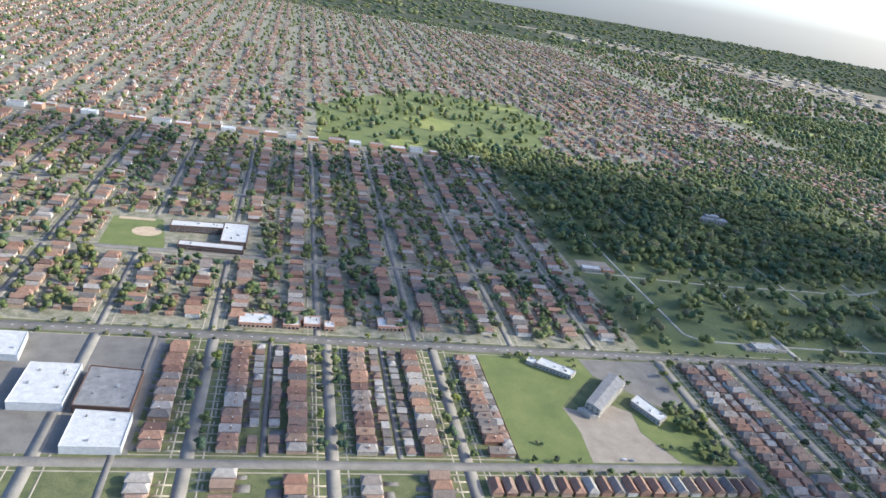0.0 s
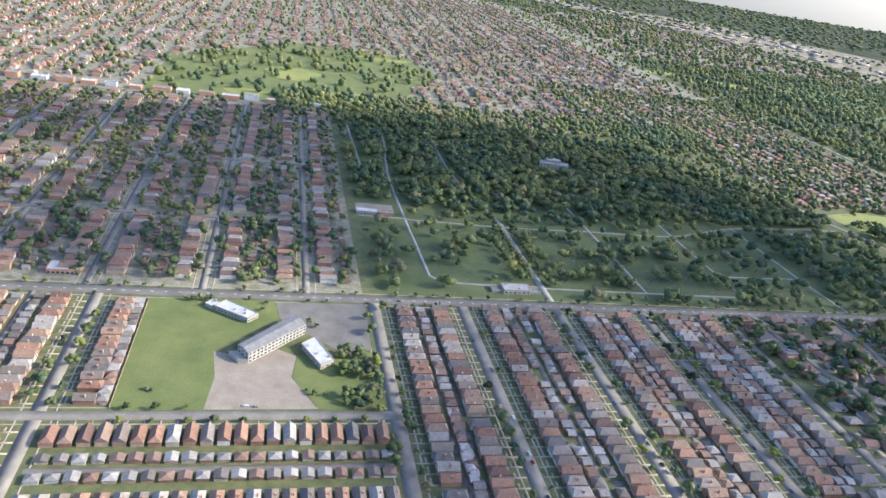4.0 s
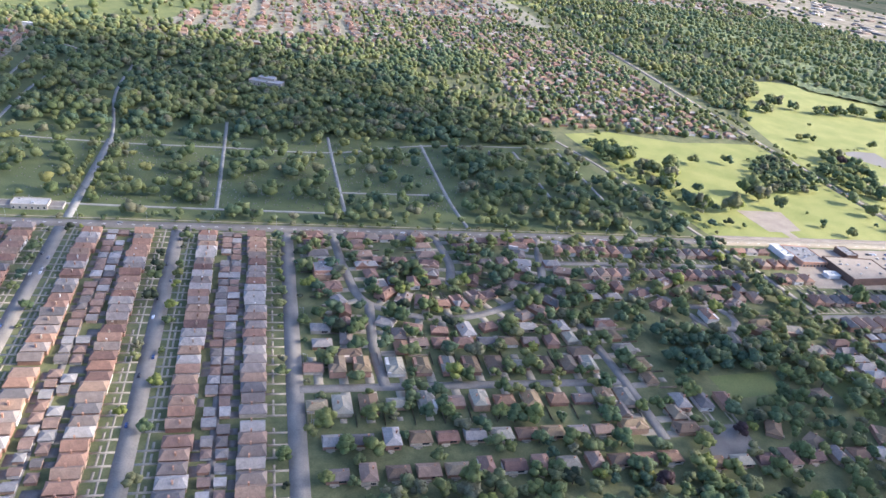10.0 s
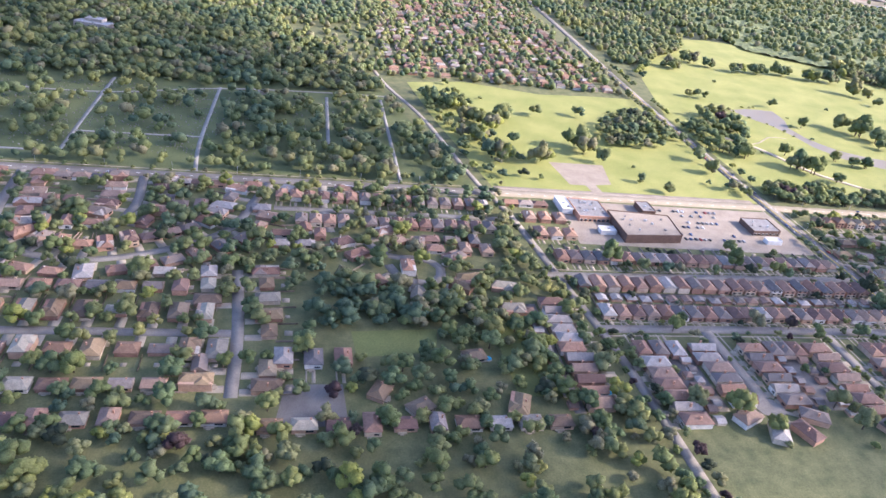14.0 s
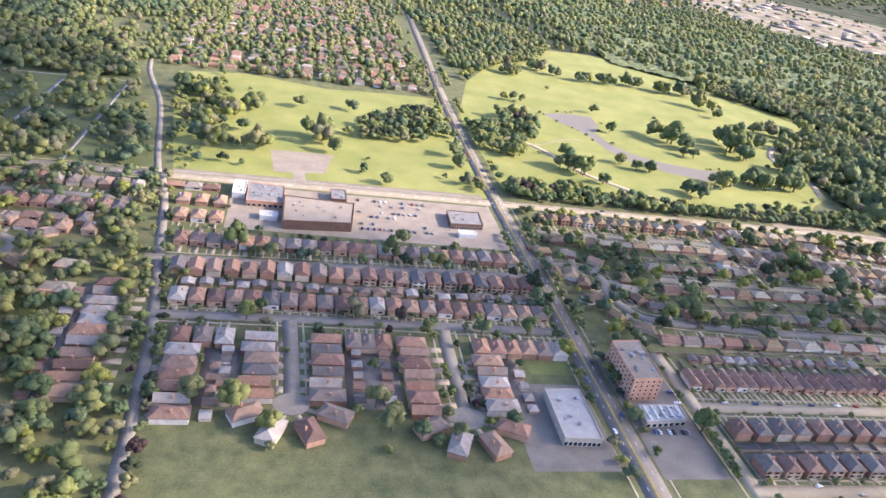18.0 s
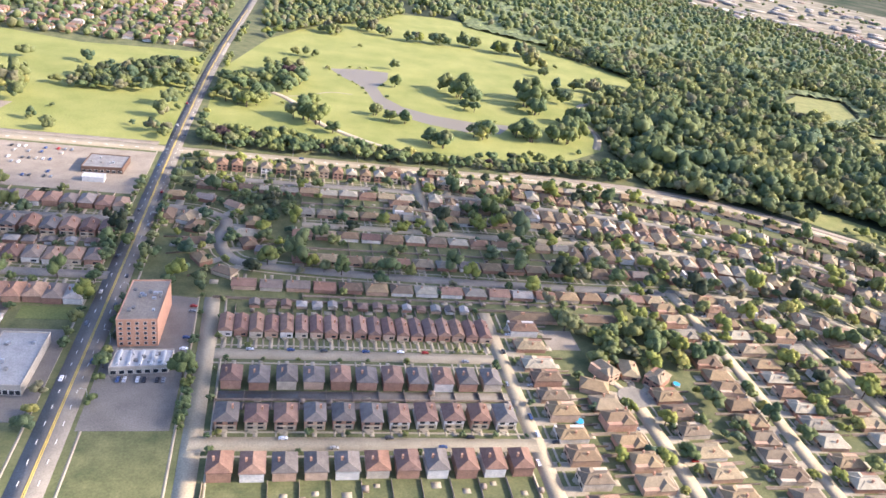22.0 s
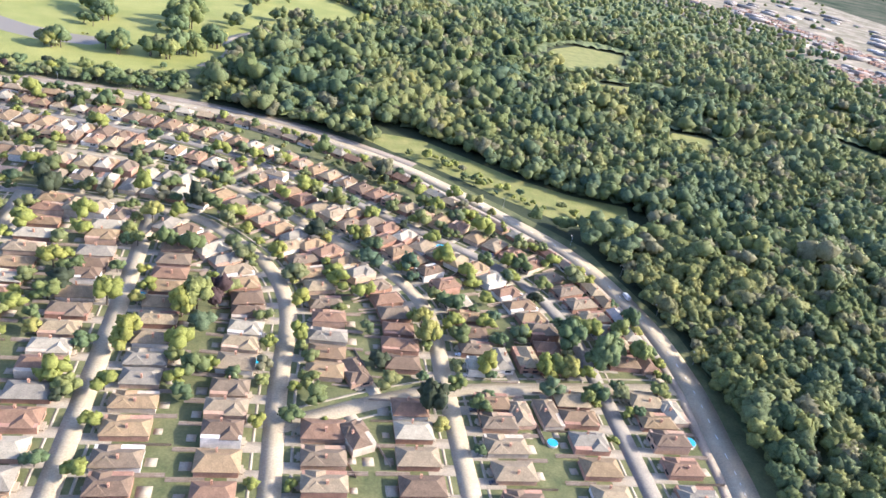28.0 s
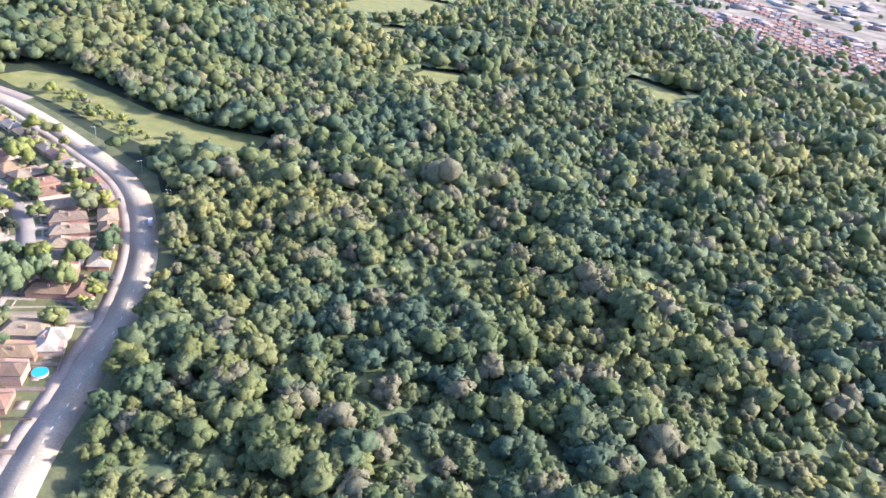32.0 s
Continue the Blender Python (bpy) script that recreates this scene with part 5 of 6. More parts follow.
for cx, cy, spread, n, big in PARK_CLUMPS:
    for k in range(n):
        a, q = rng.uniform(0, 6.283), math.sqrt(rng.uniform(0, 1)) * spread
        if not inside(cx + q * math.cos(a), cy + 0.7 * q * math.sin(a), POND):
            tree(cx + q * math.cos(a), cy + 0.7 * q * math.sin(a), big * rng.uniform(0.8, 1.25), pick_tone(0.05, 0.0), "park trees", rng.uniform(1.05, 1.4))
roadside([(2172, 1262), (2262, 1132), (2296, 1050), (2214, 996), (2156, 976)], 4, 11, 6, 11, "park trees", 0.05, 0.0, 0.25)
roadside([(1640, 1110), (1692, 1206), (1744, 1282), (1812, 1336), (1886, 1466)], 4, 12, 6, 11, "park trees", 0.05, 0.0, 0.3)
scatter_trees(PARK_EAST, 14, 3.0, 6.0, "park trees", 1.2, 0.03, 0.0, (POND,))
scatter_trees(PARK_WEST, 12, 3.0, 6.0, "park trees", 0.9, 0.03, 0.0)
scatter_trees([(1240, 640), (1220, 820), (1210, 930), (1290, 930), (1300, 760), (1330, 640)], 60, 4.5, 8, "park trees", 0.5)


for k in range(46):
    p = smooth_line(POND + POND[:1], 4.0)
    i = int(rng.integers(len(p)))
    q = p[i] + normals_of(p)[i] * rng.choice([-1, 1]) * rng.uniform(3, 6)
    if not inside(q[0], q[1], POND):
        tree(q[0], q[1], rng.uniform(1.6, 3.6), pick_tone(0.2, 0.0), "shrubs round the pond", 0.8)


def stuff_trees(name, places, templates, mat, label):
    """Many trees as one mesh: rows of x, y, radius, tallness."""
    arr = []
    for i, (x, y, r, tall) in enumerate(places):
        v, f = templates[i % len(templates)]
        a = i * 2.399
        c, s = math.cos(a), math.sin(a)
        w = np.stack([x + r * (c * v[:, 0] - s * v[:, 1]), y + r * (s * v[:, 0] + c * v[:, 1]), r * (0.1 + tall * v[:, 2])], 1)
        arr.append((w, f))
    me = tri_mesh(name, *joined(arr), mat)
    tone = me.attributes.new("tone", "FLOAT", "POINT")
    own = [min(max(0.46 + 0.6 * noise.noise(Vector((x / 130, y / 130, 3))) + 0.4 * math.sin(i * 12.9898) * math.cos(i * 4.1), 0.0), 0.999) for i, (x, y, r, tall) in enumerate(places)]
    tone.data.foreach_set("value", np.repeat(np.array(own, np.float32), [len(v) for v, f in arr]))
    tagged(new(name, me), label, "trees", "", "stuff")


FAR_CROWN = [crown_arrays(200 + s, 2, 1.7, 11, 1.45, 0.36, 3) for s in range(8)]
LOW_CROWN = [lump((0, 0, 0.75), 0.85, 0.95, 300 + s, ICO1, 0.3) for s in range(6)]
WOOD_CROWN = [crown_arrays(400 + s, 6, 1.5, 140, 1.05, 0.165, 3) for s in range(12)]
MID_CROWN = [crown_arrays(420 + s, 3, 1.5, 32, 1.3, 0.25, 3) for s in range(10)]
BACK_CROWN = [crown_arrays(440 + s, 2, 1.5, 10, 1.5, 0.34, 3) for s in range(10)]

for tone, mat in (("leaf", WOODS), ("yellow", LEAF_YELLOW), ("dark", LEAF_DARK)):
    stuff_trees("garden_trees", FAR_STREET_TREES[tone], CROWNS, mat, "leafy street and garden trees")

cem, tries = [], 0
while len(cem) < 2900 and tries < 60000:
    tries += 1
    x, y = rng.uniform(400, 1245), rng.uniform(616, 1345)
    if not inside(x, y, CEM):
        continue
    dense = 0.34 if (y < 860) else 0.9
    if x > 1000 and y < 880:
        dense = 0.6
    if rng.random() > dense or (738 < x < 800 and 1064 < y < 1112) or (404 < x < 458 and 815 < y < 870) or (528 < x < 600 and y < 655):
        continue
    r = rng.uniform(5.0, 10.5)
    if min(((l[:, 0] - x) ** 2 + (l[:, 1] - y) ** 2).min() for l, h in ROADS[-22:]) < (r * 0.7 + 2.5) ** 2:
        continue
    cem.append((x, y, r, rng.uniform(0.9, 1.2)))
for x in np.arange(640, 1235, 12):
    if rng.random() < 0.72:
        cem.append((x + rng.uniform(-3, 3), rng.uniform(619, 626), rng.uniform(3.6, 6.4), rng.uniform(1.0, 1.4)))
for y in np.arange(660, 815, 9):
    cem += [(586 + rng.uniform(-1, 1), y, 4.2, 1.3), (604 + rng.uniform(-1, 1), y, 4.0, 1.3)]
stuff_trees("cemetery_trees", cem, FAR_CROWN, WOODS, "scattered green trees over the cemetery lawns")

north_trees = []
while len(north_trees) < 3100:
    x, y = rng.uniform(-600, 392), rng.uniform(625, 1330)
    near = min(abs(x - s) for s in NORTH_STREETS)
    if (-205 < x < -20 and 770 < y < 895) or near < 4.5 or (15 < near < 29 and rng.random() < 0.8):
        continue
    north_trees.append((x, y, rng.uniform(2.8, 7.2), rng.uniform(0.9, 1.3)))
stuff_trees("northern_trees", north_trees, FAR_CROWN, WOODS, "street and garden trees among the houses")

WOOD_AREA = [(2055, 725), (2095, 900), (2150, 985), (2310, 1060), (2170, 1310), (1910, 1500), (1700, 1700), (1700, 2600), (2900, 2600), (3140, 2000), (3220, 1560), (3300, 1150), (3400, 700), (3100, -40), (2362, -40), (2368, 60), (2376, 150), (2382, 260), (2370, 360), (2335, 425), (2262, 505), (2170, 562), (2060, 600), (2045, 650)]
MEADOW_AREA = [(2325 + 1.1 * (x - 2325), 487 + 1.28 * (y - 487)) for x, y in MEADOW_EDGE]
OPEN_GROUND = [[(sum(p[0] for p in c) / len(c) * -0.35 + 1.35 * x, sum(p[1] for p in c) / len(c) * -0.5 + 1.5 * y) for x, y in c] for c in CLEARINGS]
near_wood, mid_wood, back_wood, far_wood = [], [], [], []
for gx in np.arange(2040, 3160, 9.8):
    for gy in np.arange(-40, 1330, 9.8):
        x, y = gx + rng.uniform(-4.6, 4.6), gy + rng.uniform(-4.6, 4.6)
        if not inside(x, y, WOOD_AREA) or inside(x, y, MEADOW_AREA) or any(inside(x, y, c) for c in OPEN_GROUND):
            continue
        if (y > 620 or x > 2850) and rng.random() < 0.4:
            continue
        size = rng.uniform(6.2, 13.6) * (0.84 + 0.5 * noise.noise(Vector((x / 70, y / 70, 0))))
        size *= 1.0 if y < 350 else 1.1 if y < 620 and x < 2850 else 1.25
        (near_wood if y < 350 and x < 2660 else mid_wood if y < 620 and x < 2850 else back_wood).append((x, y, max(size, 5.4), rng.uniform(0.85, 1.35)))
stuff_trees("woodland", near_wood, WOOD_CROWN, WOODS, "dense mixed green broadleaf forest beside the road")
stuff_trees("woodland", mid_wood, MID_CROWN, WOODS, "dense mixed green broadleaf forest")
stuff_trees("woodland", back_wood, BACK_CROWN, WOODS, "dense green broadleaf forest further off")
while len(far_wood) < 4200:
    x, y = rng.uniform(1600, 3500), rng.uniform(1250, 2700)
    if (inside(x, y, WOOD_AREA) or (y > 1500 and x + y < 5600)) and not inside(x, y, PARK_EAST) and not inside(x, y, GOLF):
        far_wood.append((x, y, rng.uniform(6, 10), rng.uniform(0.9, 1.3)))
stuff_trees("distant_woodland", far_wood, LOW_CROWN, WOODS, "distant continuous forest canopy")
far_trees = []
for k in range(2000):
    x, y = rng.uniform(1650, 3350), rng.uniform(2550, 4800)
    if x < np.interp(y, [2500, 3500, 4700], [3150, 3100, 2450]):
        far_trees.append((x, y, rng.uniform(8, 14), rng.uniform(0.7, 1.1)))
while len(far_trees) < 13500:
    x, y = rng.uniform(-2600, 1700), rng.uniform(1345, 4700)
    if (y < 1370 and x < 420) or (inside(x, y, SUN_PARK) and rng.random() < 0.55):
        continue
    far_trees.append((x, y, rng.uniform(3.5, 8.0), rng.uniform(0.8, 1.2)))
for k in range(240):
    x, y = rng.uniform(60, 700), rng.uniform(1360, 2060)
    if inside(x, y, SUN_PARK):
        far_trees.append((x, y, rng.uniform(6, 10), rng.uniform(0.9, 1.2)))
for k in range(2400):
    far_trees.append((rng.uniform(1000, 1570), rng.uniform(985, 1900), rng.uniform(4, 7.5), rng.uniform(0.8, 1.2)))
for k in range(900):
    far_trees.append((rng.uniform(-2600, -560), rng.uniform(625, 1345), rng.uniform(3, 6), rng.uniform(0.8, 1.2)))
far_trees = [t for t in far_trees if abs(t[0] - np.interp(t[1], [300, 700, 1000, 1320, 1700, 2300], [1574, 1574, 1581, 1597, 1614, 1640])) > 13]
for k in range(900):
    far_trees.append((rng.uniform(300, 1250), rng.uniform(1290, 1480), rng.uniform(5, 8), rng.uniform(0.9, 1.2)))
for k in range(700):
    x, y = rng.uniform(1610, 1900), rng.uniform(1190, 1720)
    if not inside(x, y, PARK_EAST) and x > 1628:
        far_trees.append((x, y, rng.uniform(5.5, 9), rng.uniform(0.9, 1.2)))
for k in range(2600):
    x, y = rng.uniform(2850, 3560), rng.uniform(1300, 2760)
    if x < 3560 - 0.3 * (y - 1500) and not inside(x, y, WOOD_AREA) and not inside(x, y, INDUSTRIAL):
        far_trees.append((x, y, rng.uniform(7, 11), rng.uniform(0.8, 1.2)))
for k in range(3600):
    x, y = rng.uniform(3140, 4500), rng.uniform(-100, 1650)
    if x < 3140 + 0.8 * max(y, 0) and not inside(x, y, INDUSTRIAL):
        far_trees.append((x, y, rng.uniform(7, 12), rng.uniform(0.9, 1.2)))
for k in range(5500):
    x, y = rng.uniform(-4500, 9500), rng.uniform(4500, 9500)
    far_trees.append((x, y, rng.uniform(14, 34), rng.uniform(0.25, 0.45)))
for k in range(550):
    x, y = rng.uniform(2200, 4600), rng.uniform(1000, 5600)
    if inside(x, y, INDUSTRIAL):
        far_trees.append((x, y, rng.uniform(6, 14), rng.uniform(0.6, 0.9)))
stuff_trees("distant_trees", far_trees, LOW_CROWN, WOODS, "distant trees among the suburbs")
sheds = []
for k in range(420):
    y = rng.uniform(1050, 5600)
    x = np.interp(y, [1000, 1500, 2000, 2600, 3500, 4700, 5700], [3400, 3300, 3200, 3090, 3090, 2380, 1400]) + rng.uniform(0, 1200)
    w, d, h = rng.uniform(14, 80), rng.uniform(10, 40), rng.uniform(5, 9)
    sheds.append(boxes([(x, x + w, y, y + d, 0, h)]))
tagged(new("distant_sheds", tri_mesh("distant_sheds", *joined(sheds), FAR_SHED)), "distant pale flat roofed industrial sheds", "sheds", "", "stuff")

# ---- understorey of the woods: low brush between the trunks ----
step = 9.0
xs, ys = np.arange(2030, 3500, step), np.arange(50, 2600, step)
index, bv, bf = {}, [], []
for gx in xs:
    for gy in ys:
        if inside(gx, gy, WOOD_AREA) and not inside(gx, gy, MEADOW_AREA) and not any(inside(gx, gy, c) for c in CLEARINGS):
            index[(gx, gy)] = len(bv)
            bv.append((gx + rng.uniform(-3, 3), gy + rng.uniform(-3, 3), rng.uniform(1.5, 6.0)))
for (gx, gy), i in index.items():
    q = [index.get((gx + step, gy)), index.get((gx + step, gy + step)), index.get((gx, gy + step))]
    if None not in q:
        bf.append((i, *q))
tagged(new("brushwood", poly_mesh("brushwood", bv, bf, BRUSH)), "low dark green brush under the forest trees", "undergrowth", "", "stuff")


# ---- clouds above, which shade parts of the land ----
def cloud(shade, count, rmin, rmax, seed, holes=()):
    """A flat fair weather cloud of many billows, standing where its shadow falls on the given outline."""
    r = np.random.default_rng(seed)
    high = 1150.0
    off = sun_from * (high / sun_from.z)
    cx, cy = [p[0] for p in shade], [p[1] for p in shade]
    arr, n = [], 0
    while n < count:
        x, y = r.uniform(min(cx), max(cx)), r.uniform(min(cy), max(cy))
        if not inside(x, y, shade) or any((x - a) ** 2 + (y - b) ** 2 < q * q for a, b, q in holes):
            continue
        n += 1
        arr.append(lump((x + off.x, y + off.y, high + r.uniform(-20, 30)), r.uniform(rmin, rmax), 0.45, seed * 997 + n, ICO2, 0.2))
    tagged(new("cloud", tri_mesh("cloud", *joined(arr), CLOUD)), "white fair weather cloud drifting over the suburbs", "cloud", "", "structure")


cloud([(40, 650), (20, 900), (-120, 1040), (-420, 1210), (-400, 1310), (60, 1210), (470, 1390), (900, 1240), (1150, 940), (1190, 650), (400, 640)], 260, 45, 80, 3)
cloud([(420, 570), (1210, 570), (1240, 520), (1240, 200), (400, 200)], 190, 32, 60, 5, ((640, 355, 75), (420, 500, 60), (560, 330, 45)))
cloud([(1270, 484), (1560, 492), (1700, 540), (1850, 535), (1920, 470), (1925, 400), (1800, 345), (1765, 240), (1270, 200)], 140, 30, 52, 6)
cloud([(-70, 440), (-70, 560), (30, 570), (30, 450)], 22, 25, 42, 8)


# ---- large single buildings ----
def turned(outline, grow=0.0):
    c = np.mean(outline, axis=0)
    return [tuple(c + (np.array(p) - c) * (1 + grow)) for p in outline]


def prism(name, outline, z0, z1, mat):
    bm = bmesh.new()
    low = [bm.verts.new((x, y, z0)) for x, y in outline]
    top = [bm.verts.new((x, y, z1)) for x, y in outline]
    n = len(outline)
    bm.faces.new(top)
    bm.faces.new(low[::-1])
    for i in range(n):
        bm.faces.new((low[i], low[(i + 1) % n], top[(i + 1) % n], top[i]))
    bmesh.ops.recalc_face_normals(bm, faces=bm.faces[:])
    me = bpy.data.meshes.new(name)
    bm.to_mesh(me)
    bm.free()
    me.materials.append(mat)
    return me


def facade_windows(ob, a, b, floors, bays, z0, storey, w, h, ground=False):
    """Window panes along the wall from a to b (seen from outside, left to right), each set in its frame."""
    a, b = np.array(a, float), np.array(b, float)
    d = b - a
    length = np.linalg.norm(d)
    turn = math.degrees(math.atan2(d[1], d[0]))
    frame_me = box_mesh("window_frame", PAINT_WHITE, (-w / 2 - 0.15, w / 2 + 0.15, -0.10, 0.02, -0.15, h + 0.15))
    pane_me = box_mesh("pane", GLASS, (-w / 2, w / 2, -0.14, -0.05, 0, h))
    for s in range(floors):
        for k in range(bays):
            p = a + d * (k + 0.5) / bays
            win = piece("window", frame_me, ob)
            win.matrix_basis = pose(p[0], p[1], z0 + storey * s, 0, 0, turn)
            piece("pane", pane_me, win)


def flat_building(name, outline, height, wall_mat, roof_mat, label, category, windows=(), units=0, parapet=0.7, group=""):
    """A flat roofed building: wall with parapet, sunk roof, roof units, windows."""
    ob = tagged(new(name, prism("wall", outline, 0, height, wall_mat)), label, category, group)
    inner = turned(outline, -0.035)
    piece("roof", prism("roof", inner, height + 0.02, height + 0.12, roof_mat), ob)
    line = np.array(outline + outline[:1], float)
    for i in range(len(outline)):
        seg = line[i:i + 2]
        v, f = ribbon_arrays(seg, 0.5, height, height + parapet)
        piece("parapet", tri_mesh("parapet", v, f, wall_mat), ob)
    r = np.random.default_rng(len(outline) * 7 + int(height * 10) + units)
    lo, hi = np.min(outline, axis=0), np.max(outline, axis=0)
    made = 0
    for k in range(units * 12):
        x, y = r.uniform(lo[0], hi[0]), r.uniform(lo[1], hi[1])
        if made < units and inside(x, y, turned(outline, -0.25)):
            made += 1
            w, d, h = r.uniform(1.0, 2.6), r.uniform(1.0, 2.2), r.uniform(0.8, 1.8)
            piece("roof_unit", box_mesh("roof_unit", STEEL if made % 2 else ROOF_GREY, (x - w / 2, x + w / 2, y - d / 2, y + d / 2, height + 0.1, height + 0.1 + h), (x - w / 4, x + w / 4, y - d / 4, y + d / 4, height + 0.1 + h, height + 0.35 + h)), ob)
    for args in windows:
        facade_windows(ob, *args)
    return ob


# three storey school with pale side wall and grey low gabled roof
SCH = [(283, 501), (292, 488), (338, 536), (328, 553)]
school = tagged(new("school", prism("wall", SCH, 0, 9.5, STUCCO)), "long three storey pale school with grey roof", "school")
mid_a, mid_b = (np.array(SCH[0]) + SCH[1]) / 2, (np.array(SCH[2]) + SCH[3]) / 2
rv = [(*SCH[0], 9.5), (*SCH[1], 9.5), (*SCH[2], 9.5), (*SCH[3], 9.5), (*mid_a, 11.2), (*mid_b, 11.2)]
piece("roof", poly_mesh("roof", rv, [(1, 2, 5, 4), (3, 0, 4, 5), (0, 1, 4), (2, 3, 5), (3, 2, 1, 0)], ROOF_GREY), school, "grey low pitched roof")
facade_windows(school, SCH[1], SCH[2], 3, 16, 1.2, 3.1, 2.6, 1.5)
facade_windows(school, SCH[0], SCH[1], 3, 3, 1.2, 3.1, 2.0, 1.5)
piece("entrance", prism("entrance", [(276, 500), (284, 488), (292, 488), (284, 501)], 0, 4.0, STUCCO), school, "low pale entrance block")
flat_building("school_annexe", [(258, 572), (288, 551), (297, 560), (268, 583)], 4.5, STUCCO, ROOF_FLAT, "low white roofed school annexe", "school", [((288, 551), (297, 560), 1, 4, 1.2, 3, 1.6, 1.3), ((258, 572), (288, 551), 1, 10, 1.2, 3, 1.8, 1.4)], 3)
flat_building("school_annexe", [(250, 578), (257, 572), (263, 580), (256, 586)], 3.2, STUCCO, ROOF_FLAT, "small white roofed school annexe", "school", (), 1)
flat_building("parish_hall", [(334, 512), (349, 481), (360, 489), (346, 523)], 4.8, STUCCO, ROOF_FLAT, "low pale hall with white roof under trees", "hall", [((349, 481), (360, 489), 1, 3, 1.2, 3, 1.4, 1.3), ((334, 512), (349, 481), 1, 9, 1.2, 3, 1.6, 1.3)], 3)
# school to the north west with white roofs
flat_building("north_school", [(-128, 842), (-66, 846), (-66, 862), (-128, 860)], 8.5, BRICK_DARK, ROOF_FLAT, "brick school wing with white flat roof", "school", [((-128, 842), (-66, 846), 2, 18, 1.2, 3.4, 2.2, 1.6)], 5)
flat_building("north_school", [(-66, 806), (-36, 806), (-36, 866), (-66, 866)], 8.5, BRICK_DARK, ROOF_FLAT, "brick school block with white flat roof", "school", [((-66, 806), (-36, 806), 2, 8, 1.2, 3.4, 2.2, 1.6)], 4)
flat_building("north_school", [(-112, 793), (-38, 789), (-38, 803), (-112, 806)], 5.5, BRICK_DARK, ROOF_FLAT, "low brick school wing with white flat roof", "school", [((-112, 793), (-38, 789), 1, 18, 1.4, 3.4, 2.2, 1.8)], 4)
# commercial buildings south west
flat_building("warehouse", [(-183, 478), (-145, 478), (-145, 532), (-183, 532)], 7.0, PAINT_WHITE, ROOF_FLAT, "warehouse with bright white flat roof", "warehouse", (), 6)
flat_building("warehouse", [(-138, 476), (-97, 474), (-97, 526), (-138, 530)], 7.5, BRICK_DARK, ROOF_GREY, "warehouse with grey flat roof", "warehouse", (), 4)
flat_building("warehouse", [(-134, 430), (-94, 430), (-94, 469), (-134, 472)], 6.5, PAINT_WHITE, ROOF_FLAT, "warehouse with white flat roof beside the alley", "warehouse", (), 3)
flat_building("warehouse", [(-235, 545), (-196, 543), (-200, 580), (-235, 580)], 6.0, PAINT_WHITE, ROOF_FLAT, "shop with white flat roof by the avenue", "shop", (), 3)
# shops north of the avenue
for x0, x1, y0, y1, m in ((-30, 2, 620, 640, ROOF_FLAT), (12, 28, 620, 636, ROOF_FLAT), (32, 48, 624, 640, ROOF_FLAT), (52, 62, 620, 632, ROOF_FLAT), (106, 134, 628, 646, ROOF_FLAT)):
    flat_building("shop", [(x0, y0), (x1, y0), (x1, y1), (x0, y1)], 4.6, BRICK_TAN, m, "low brick shop with white flat roof", "shop", [((x0, y0), (x1, y0), 1, max(2, int((x1 - x0) / 4)), 0.6, 3, 2.4, 2.0)], 3, group="shops by the avenue")
# along the second avenue
r2 = np.random.default_rng(21)
for k in range(22):
    x0 = -480 + 40 * k
    w, d = r2.uniform(16, 32), r2.uniform(14, 20)
    if x0 < 390:
        flat_building("shop", [(x0, 1352), (x0 + w, 1352), (x0 + w, 1352 + d), (x0, 1352 + d)], r2.uniform(5, 9), BRICK_TAN if k % 3 else PAINT_WHITE, ROOF_FLAT if k % 2 else ROOF_GREY, "flat roofed shop on the far avenue", "shop", (), 1, group="shops on the far avenue")
# red brick flats in the treed suburb
flat_building("townhouse_block", [(808, 508), (829, 509), (828, 528), (807, 527)], 8.0, BRICK_TAN, ROOF_GREY, "red brick townhouse block among trees", "townhouse", [((808, 508), (829, 509), 2, 6, 1.2, 3.2, 1.6, 1.4)], 3)
# cemetery buildings
flat_building("gatehouse", [(546, 626), (576, 626), (576, 640), (546, 640)], 5.0, STUCCO, ROOF_DULL, "pale stone cemetery gatehouse with flat roof", "gatehouse", [((546, 626), (576, 626), 1, 6, 1.0, 3, 1.8, 2.0)], 2)
for x0, x1 in ((534, 546), (576, 588)):
    flat_building("gate_wing", [(x0, 628), (x1, 628), (x1, 640), (x0, 640)], 2.6, STUCCO, ASPHALT, "low walled court beside the gatehouse", "wall", (), 0)
flat_building("mausoleum", [(742, 1098), (790, 1086), (796, 1104), (748, 1116)], 6.5, STUCCO, ROOF_DULL, "white stone mausoleum with flat roof among trees", "mausoleum", [((742, 1098), (790, 1086), 1, 8, 1.2, 3, 1.4, 2.6)], 2)
flat_building("mausoleum", [(756, 1106), (780, 1100), (784, 1114), (760, 1120)], 10.0, STUCCO, ROOF_DULL, "raised white middle block of the mausoleum", "mausoleum", (), 0)
flat_building("depot", [(406, 824), (432, 822), (433, 834), (407, 836)], 4.5, STUCCO, ROOF_FLAT, "long white depot building by the cemetery", "depot", [((406, 824), (432, 822), 1, 6, 1.0, 3, 1.6, 1.4)], 1)
flat_building("depot", [(436, 824), (452, 823), (453, 832), (437, 833)], 3.8, BRICK_TAN, ROOF_GREY, "small brick depot building by the cemetery", "depot", (), 1)
slab("depot_yard", [(406, 837), (456, 834), (456, 862), (408, 864)], 0.03, 0.06, PALE, "pale gravel depot yard", "yard")
